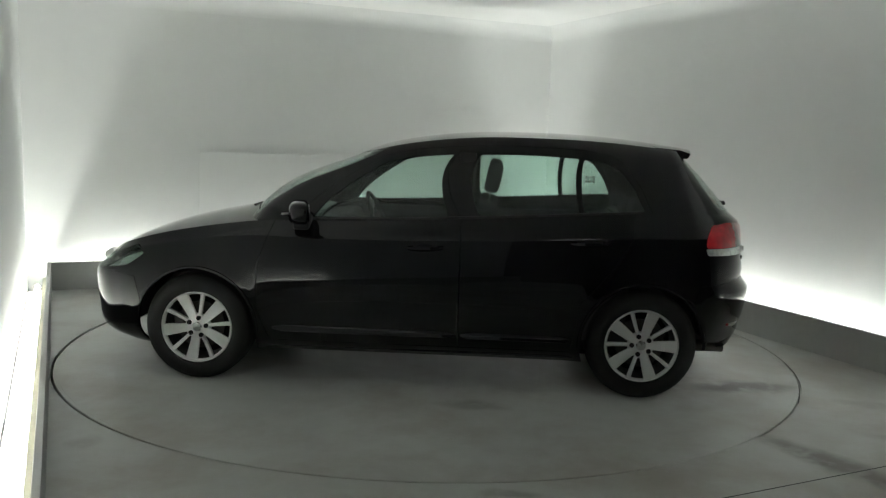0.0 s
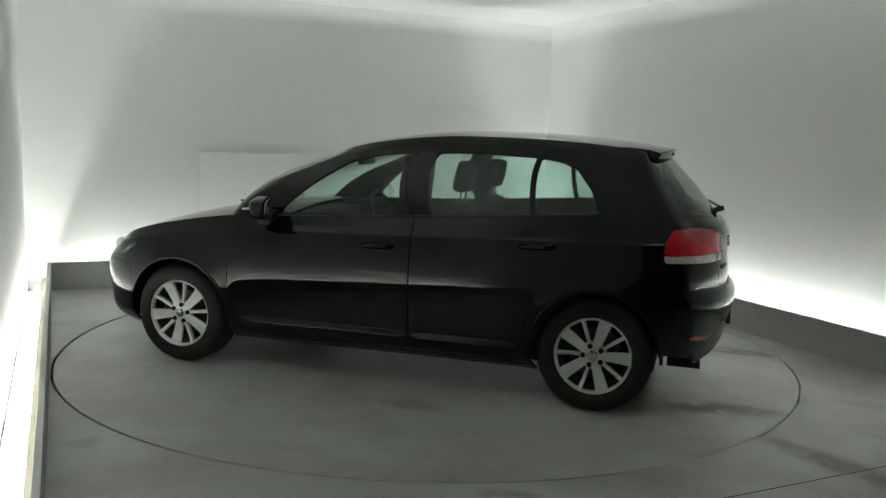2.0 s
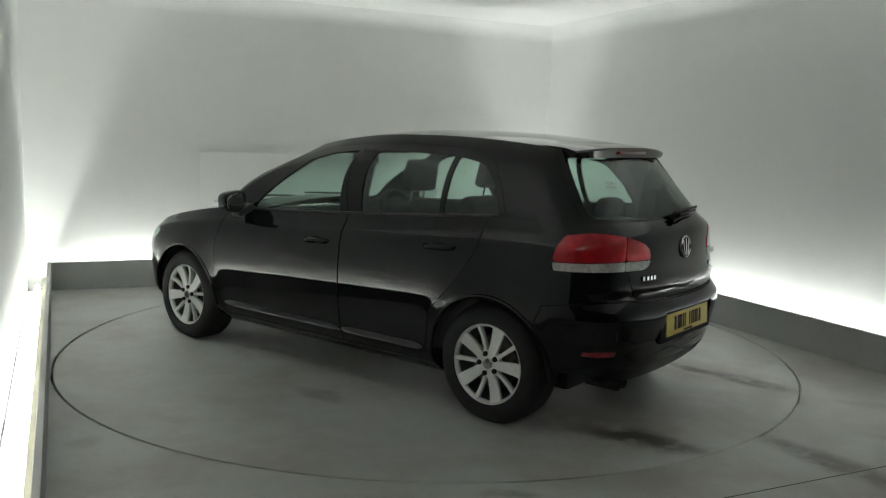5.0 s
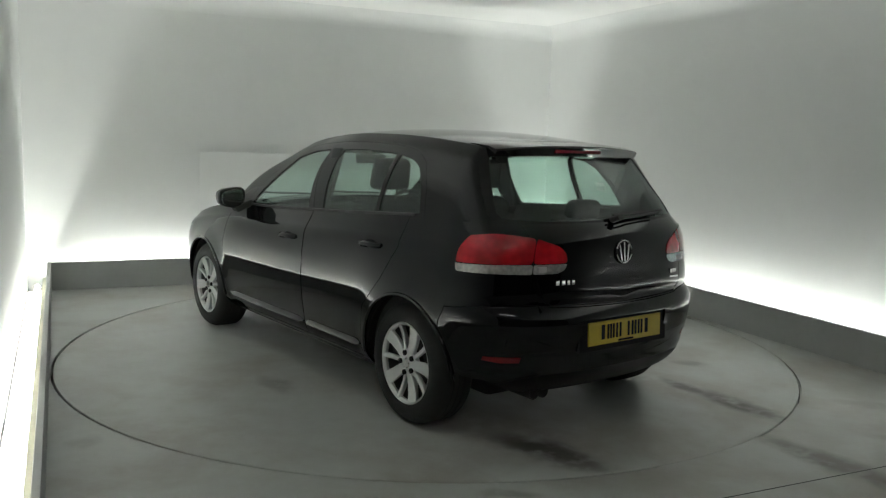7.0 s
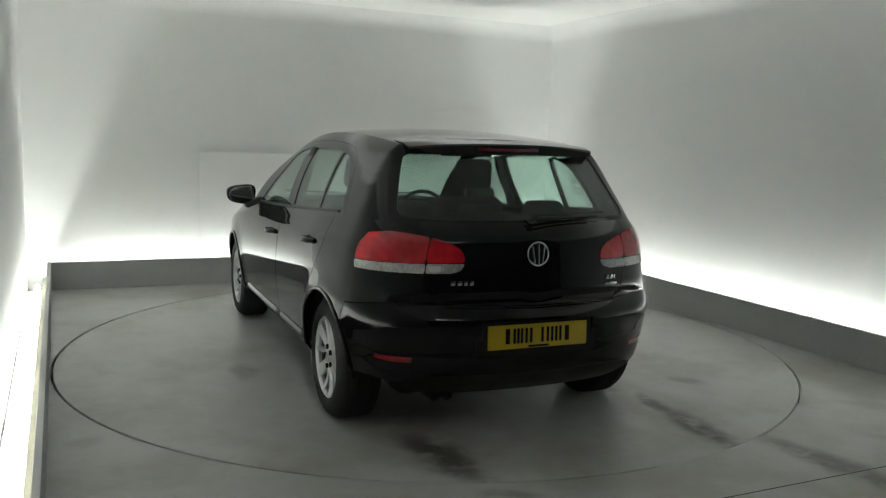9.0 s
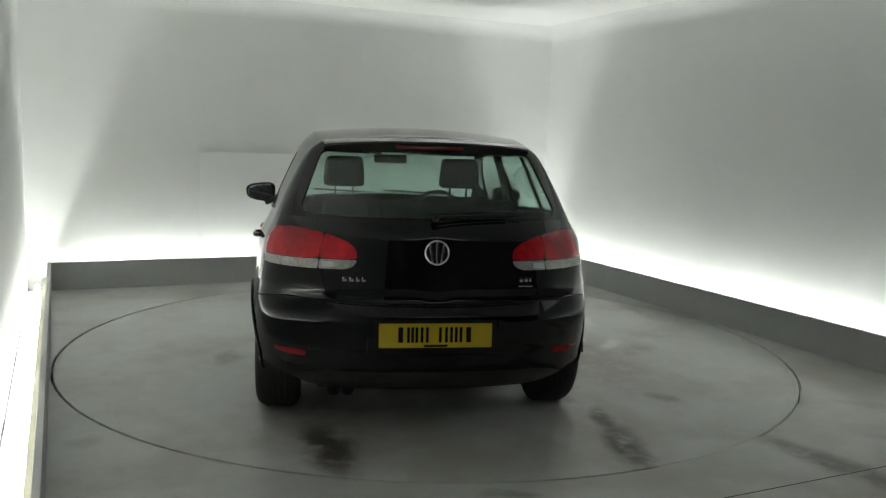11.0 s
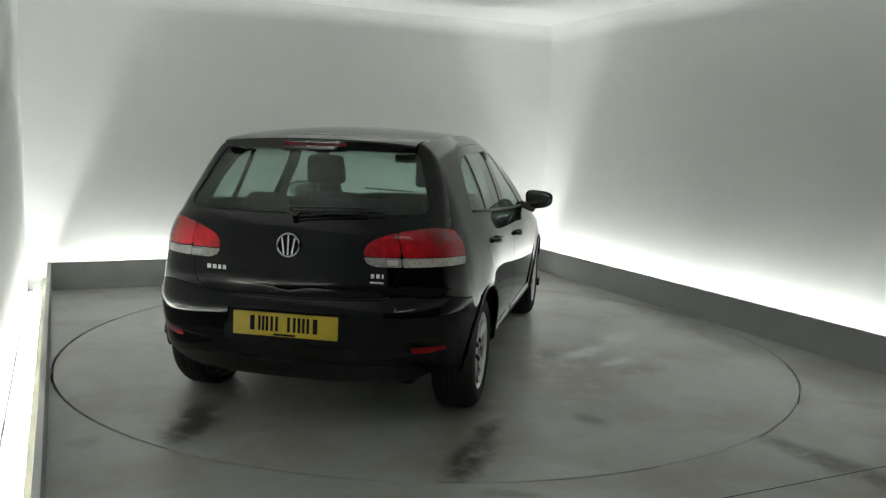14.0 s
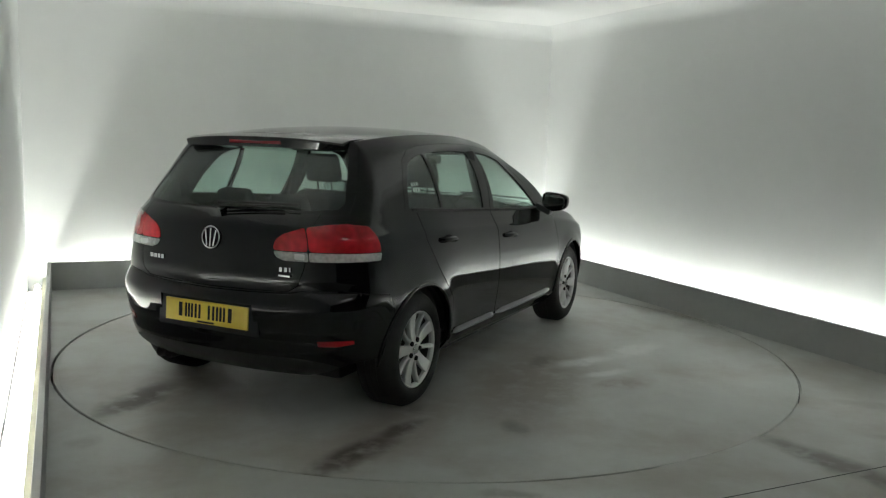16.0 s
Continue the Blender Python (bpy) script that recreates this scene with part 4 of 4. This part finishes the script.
def build_details(car, body):
    # roof spoiler with the high brake lamp
    bm = bmesh.new()
    rows = []
    for j in range(17):
        y = -0.52 + 1.04 * j / 16
        k = 1 - (abs(y) / 0.58) ** 2.6
        xe = -1.525 - 0.075 * k
        zt = 1.405 + 0.032 * k
        th = k ** 0.5
        rows.append([bm.verts.new(p) for p in ((-1.36, y, zt + 0.018 + 0.004), (-1.50, y, zt + 0.010), (xe - 0.015, y, zt - 0.006), (xe - 0.02, y, zt - 0.016), (xe - 0.006, y, zt - 0.016 - 0.044 * th), (-1.50, y, zt - 0.012 - 0.062 * th), (-1.36, y, zt - 0.01 - 0.03 * th))])
    for p, q in zip(rows, rows[1:]):
        for j in range(7):
            bm.faces.new((p[j], p[(j + 1) % 7], q[(j + 1) % 7], q[j]))
    bm.faces.new(rows[0])
    bm.faces.new(rows[-1])
    spoiler = part("roof_spoiler", bm, M_PAINT, body[("tailgate", 0)], "gloss black roof spoiler")
    bm = bmesh.new()
    box(bm, (0.02, 0.34, 0.022), pose(-1.607, 0, 1.402, 0, 12, 0), 0.005)
    part("brake_lamp", bm, M_REDDARK, spoiler, "dark red high brake lamp")
    # round badge: ring and bars
    tail = body[("tailgate", 0)]
    bm = bmesh.new()
    badge_m = pose(-1.954, 0, 0.921, 0, 0, 0) @ pose(0, 0, 0, 0, 6, 0)
    turn = pose(0, 0, 0, 0, 0, 90)
    lathe(bm, [(0.050, -0.004), (0.051, 0.006), (0.055, 0.009), (0.059, 0.006), (0.060, -0.004)], 48, badge_m @ turn)
    for y0, z0, y1, z1 in ((-0.033, 0.034, -0.020, -0.042), (0.033, 0.034, 0.020, -0.042), (0.0, 0.046, 0.0, -0.046)):
        d = Vector((0, y1 - y0, z1 - z0))
        box(bm, (0.006, 0.010, d.length + 0.004), badge_m @ Matrix.Translation((-0.005, (y0 + y1) / 2, (z0 + z1) / 2)) @ pose(0, 0, 0, -math.degrees(math.atan2(d.y, d.z)), 0, 0), 0.0015)
    part("badge", bm, M_CHROME, tail, "round chrome badge")
    bm = bmesh.new()
    lathe(bm, [(0.0001, 0.001), (0.051, 0.001), (0.051, -0.005), (0.0001, -0.005)], 40, badge_m @ turn, closed=False)
    part("badge_back", bm, M_INK, tail)
    # small chrome name bars at both sides of the tailgate
    for y0, widths, z in ((0.44, (0.028, 0.028, 0.022, 0.024), 0.792), (-0.405, (0.022, 0.022, 0.012), 0.792), (-0.395, (0.085,), 0.762)):
        y = y0
        for w in widths:
            x = float(surface("low", *at_y("low", abs(y - w / 2), z))[0])
            bm = bmesh.new()
            box(bm, (0.006, w * 0.8, 0.022 if len(widths) > 1 else 0.010), pose(x - 0.002, y - w / 2, z), 0.0015)
            part("name_bar", bm, M_CHROME, tail, "small chrome lettering bar")
            y -= w + 0.004
    # yellow plate with bars in place of its signs
    plate = new("rear_plate")
    plate.parent = body[("rear_bumper", 0)]
    plate.matrix_basis = pose(-1.994, 0.0, 0.536, 0, 3, 0)
    bm = bmesh.new()
    box(bm, (0.008, 0.535, 0.115), Matrix(), 0.003)
    part("plate_panel", bm, M_PLATE, plate, "yellow reflective plate")
    bm = bmesh.new()
    box(bm, (0.06, 0.64, 0.175), pose(0.0335, 0, 0.002), 0.006)
    part("plate_holder", bm, M_DARK, plate, "black plate holder")
    y = 0.185
    for w, strokes in ((0.038, 1), (0.052, 3), (0.014, 1), (0.014, 1), (0.026, 0), (0.042, 2), (0.058, 3), (0.038, 1)):
        for k in range(strokes):
            bm = bmesh.new()
            wide = 0.013
            at = y - w / 2 if strokes == 1 else y - wide / 2 - (w - wide) * k / (strokes - 1)
            box(bm, (0.003, wide if w < 0.03 or strokes > 1 else w * 0.6, 0.072), pose(-0.0045, at, 0.004))
            part("plate_bar", bm, M_INK, plate, "black bar", smooth=False)
        y -= w + 0.011
    bm = bmesh.new()
    box(bm, (0.003, 0.11, 0.010), pose(-0.0045, 0, -0.048))
    part("plate_bar", bm, M_INK, plate, "black bar", smooth=False)
    # reversing lamps behind the clear strips of the tailgate
    for side in (1, -1):
        p = surface("low", *at_y("low", 0.505, 0.857))
        bm = bmesh.new()
        box(bm, (0.012, 0.055, 0.028), pose(p[0] - 0.001, side * 0.505, 0.857, 0, 3, 0), 0.004)
        part("reversing_lamp", bm, M_WHITE, tail, "pale reversing lamp")
    # rear wiper
    bm = bmesh.new()
    cylinder(bm, 0.018, 0.014, 0.06, pose(-1.892, 0.0, 1.080, 0, -70, 0), 20)
    p, q = Vector((-1.912, 0.0, 1.084)), Vector((-1.850, -0.36, 1.094))
    d = q - p
    box(bm, (0.010, 0.014, d.length), Matrix.Translation((p + q) / 2) @ d.to_track_quat("Z", "X").to_matrix().to_4x4(), 0.004)
    p, q = Vector((-1.889, 0.02, 1.098)), Vector((-1.822, -0.44, 1.104))
    d = q - p
    box(bm, (0.012, 0.016, d.length), Matrix.Translation((p + q) / 2) @ d.to_track_quat("Z", "X").to_matrix().to_4x4(), 0.004)
    part("rear_wiper", bm, M_TRIM, tail, "black rear wiper")
    # tail pipes
    for y in (0.40, 0.465):
        bm = bmesh.new()
        lathe(bm, [(0.026, -0.09), (0.030, -0.09), (0.030, 0.09), (0.026, 0.09)], 24, pose(-1.755, y, 0.238, 0, 0, 90))
        part("tail_pipe", bm, M_STEEL, car, "steel tail pipe")
    for side in (1, -1):
        # door handles
        for nm, x, z in (("front_door", -0.04, 0.832), ("rear_door", -0.965, 0.888)):
            y0 = float(surface("low", *at_x("low", x, z))[1])
            bm = bmesh.new()
            n = 10
            prev = None
            for i in range(n + 1):
                s = -1 + 2 * i / n
                out = 0.036 * (1 - abs(s) ** 3.5)
                h = 0.017 * (1 - 0.35 * s * s)
                px = x + s * 0.105
                ring = [bm.verts.new((px, side * (y0 - 0.01 + out + oy), z + oz - s * 0.004)) for oy, oz in ((0.0, h), (0.011, h * 0.55), (0.013, -h * 0.4), (0.003, -h), (-0.006, 0.0))]
                if prev:
                    for j in range(5):
                        bm.faces.new((prev[j], prev[(j + 1) % 5], ring[(j + 1) % 5], ring[j]))
                else:
                    bm.faces.new(ring)
                prev = ring
            bm.faces.new(prev)
            part("door_handle", bm, M_PAINT, body[(nm, side)], "gloss black door handle")
            bm = bmesh.new()
            bmesh.ops.create_uvsphere(bm, u_segments=20, v_segments=10, radius=1, matrix=Matrix.Translation((x, side * (y0 - 0.012), z)) @ Matrix.Diagonal((0.075, 0.016, 0.026, 1)))
            part("handle_bowl", bm, M_DARK, body[(nm, side)])
        # rounded mouldings low on the doors
        for nm, xa, xb in (("front_door", 0.84, -0.225), ("rear_door", -0.255, -0.875)):
            bm = bmesh.new()
            prev = None
            for i in range(17):
                x = xa + (xb - xa) * i / 16
                p = surface("low", *at_x("low", x, 0.33))
                k = 1 if 0 < i < 16 else 0.35
                section = ((-0.012, 0.021), (0.005, 0.0195), (0.0112, 0.0135), (0.0150, -0.0135), (0.008, -0.020), (-0.012, -0.022))
                ring = [bm.verts.new((x, side * (p[1] + oy * k), 0.33 + oz * k)) for oy, oz in section]
                if prev:
                    for j in range(6):
                        bm.faces.new((prev[j], prev[(j + 1) % 6], ring[(j + 1) % 6], ring[j]))
                else:
                    bm.faces.new(ring)
                prev = ring
            bm.faces.new(prev)
            part("door_moulding", bm, M_PAINT, body[(nm, side)], "gloss black door moulding")
        # outer mirrors
        mirror = new("outer_mirror")
        mirror.parent = body[("front_door", side)]
        bm = bmesh.new()
        bmesh.ops.create_uvsphere(bm, u_segments=28, v_segments=18, radius=1)
        for v in bm.verts:
            c = v.co
            e = 0.62
            c = Vector([math.copysign(abs(k) ** e, k) for k in c])
            px = 0.085 * c.x if c.x > 0 else 0.030 * c.x
            py = 0.105 * c.y * (1 + 0.06 * c.z)
            pz = 0.068 * c.z * (1 - 0.22 * c.y * (1 if c.z < 0 else 0.6))
            v.co = Vector((0.645 + px - 0.25 * py, side * (0.945 + py), 1.012 + pz))
        part("mirror_housing", bm, M_PAINT, mirror, "gloss black mirror housing")
        bm = bmesh.new()
        bmesh.ops.create_uvsphere(bm, u_segments=24, v_segments=12, radius=1)
        for v in bm.verts:
            c = Vector([math.copysign(abs(k) ** 0.62, k) for k in v.co])
            py = 0.090 * c.y
            v.co = Vector((0.613 + 0.004 * c.x - 0.25 * py, side * (0.945 + py), 1.012 + 0.055 * c.z * (1 - 0.2 * c.y)))
        part("mirror_glass", bm, M_MIRROR, mirror, "silvered mirror glass")
        bm = bmesh.new()
        box(bm, (0.09, 0.13, 0.045), pose(0.665, side * 0.855, 0.955, side * -22, 0, 0), 0.015, 3)
        part("mirror_foot", bm, M_TRIM, mirror)
        bm = bmesh.new()
        box(bm, (0.012, 0.11, 0.012), pose(0.725, side * 0.965, 1.01, 0, 0, side * -22), 0.004)
        part("turn_lamp", bm, M_CLEAR, mirror, "clear turn lamp strip")
        # window seal strips along the belt
        bm = bmesh.new()
        prev = None
        for i in range(30):
            x = 0.62 - 1.87 * i / 29
            p = surface("top", *at_x("top", x, float(belt(x)) + 0.008))
            ring = [bm.verts.new((p[0], side * (p[1] + oy), p[2] + oz)) for oy, oz in ((-0.004, 0.010), (0.005, 0.008), (0.006, -0.004), (-0.004, -0.006))]
            if prev:
                for j in range(4):
                    bm.faces.new((prev[j], prev[(j + 1) % 4], ring[(j + 1) % 4], ring[j]))
            prev = ring
        part("belt_strip", bm, M_TRIM, car, "black rubber belt strip")
    # small white printed marks inside a quarter window
    for row in range(2):
        for col in range(3):
            x, z = -1.10 - 0.026 * col, 1.165 + 0.03 * row
            p = surface("top", *at_x("top", x, z))
            bm = bmesh.new()
            box(bm, (0.018, 0.002, 0.020), pose(p[0], -(p[1] - 0.012), p[2], -18, 0, 0))
            part("window_mark", bm, M_WHITE, body[("rear_door", -1)], "small white printed mark", smooth=False)
    # wipers at the foot of the windscreen
    for y in (0.1, -0.45):
        bm = bmesh.new()
        p, q = Vector((1.14, y - 0.1, 0.985)), Vector((1.03, y + 0.45, 1.015))
        d = q - p
        box(bm, (0.014, 0.014, d.length), Matrix.Translation((p + q) / 2) @ d.to_track_quat("Z", "X").to_matrix().to_4x4(), 0.004)
        part("front_wiper", bm, M_TRIM, car)


def build_car():
    car = new("hatchback_car")
    body = build_body(car)
    cap("top", [0.4195, 0.415, 0.40, 0.37, 0.33, 0.27, 0.2, 0.1] + [0.0 - 0.1 * i for i in range(15)] + [-1.48, -1.52, -1.55, -1.57, -1.578], rail, lambda x: 0.038, "roof", car)
    cap("low", [1.954, 1.94, 1.91, 1.88, 1.84, 1.78, 1.7, 1.6] + [1.5 - 0.1 * i for i in range(10)], belt, lambda x: 0.045 + 0.015 * min(1, max(0, (1.9 - x) / 0.8)), "bonnet", car)
    for x, rear in ((WHEEL_X, False), (-WHEEL_X, True)):
        for side in (1, -1):
            arch_lip(car, x, side)
            wheel(car, x, side, {(False, 1): 8, (False, -1): 30, (True, 1): 36, (True, -1): 66}[(rear, side)], rear)
    build_cabin(car)
    build_details(car, body)
    tagged(car, "gloss black five-door hatchback parked on the turntable", "car")
    return car


car = build_car()


def motions():
    rows_table, rows_car = [], []
    for i in range(33):
        t = i * 0.5
        m = pose(0, 0, 0, 0, 0, TURN_START + TURN_RATE * t)
        rows_table.append((t, m))
        rows_car.append((t, m @ Matrix.Translation((CAR_OFFSET[0], CAR_OFFSET[1], 0.0))))
    walk(turntable, rows_table)
    walk(car, rows_car)


motions()
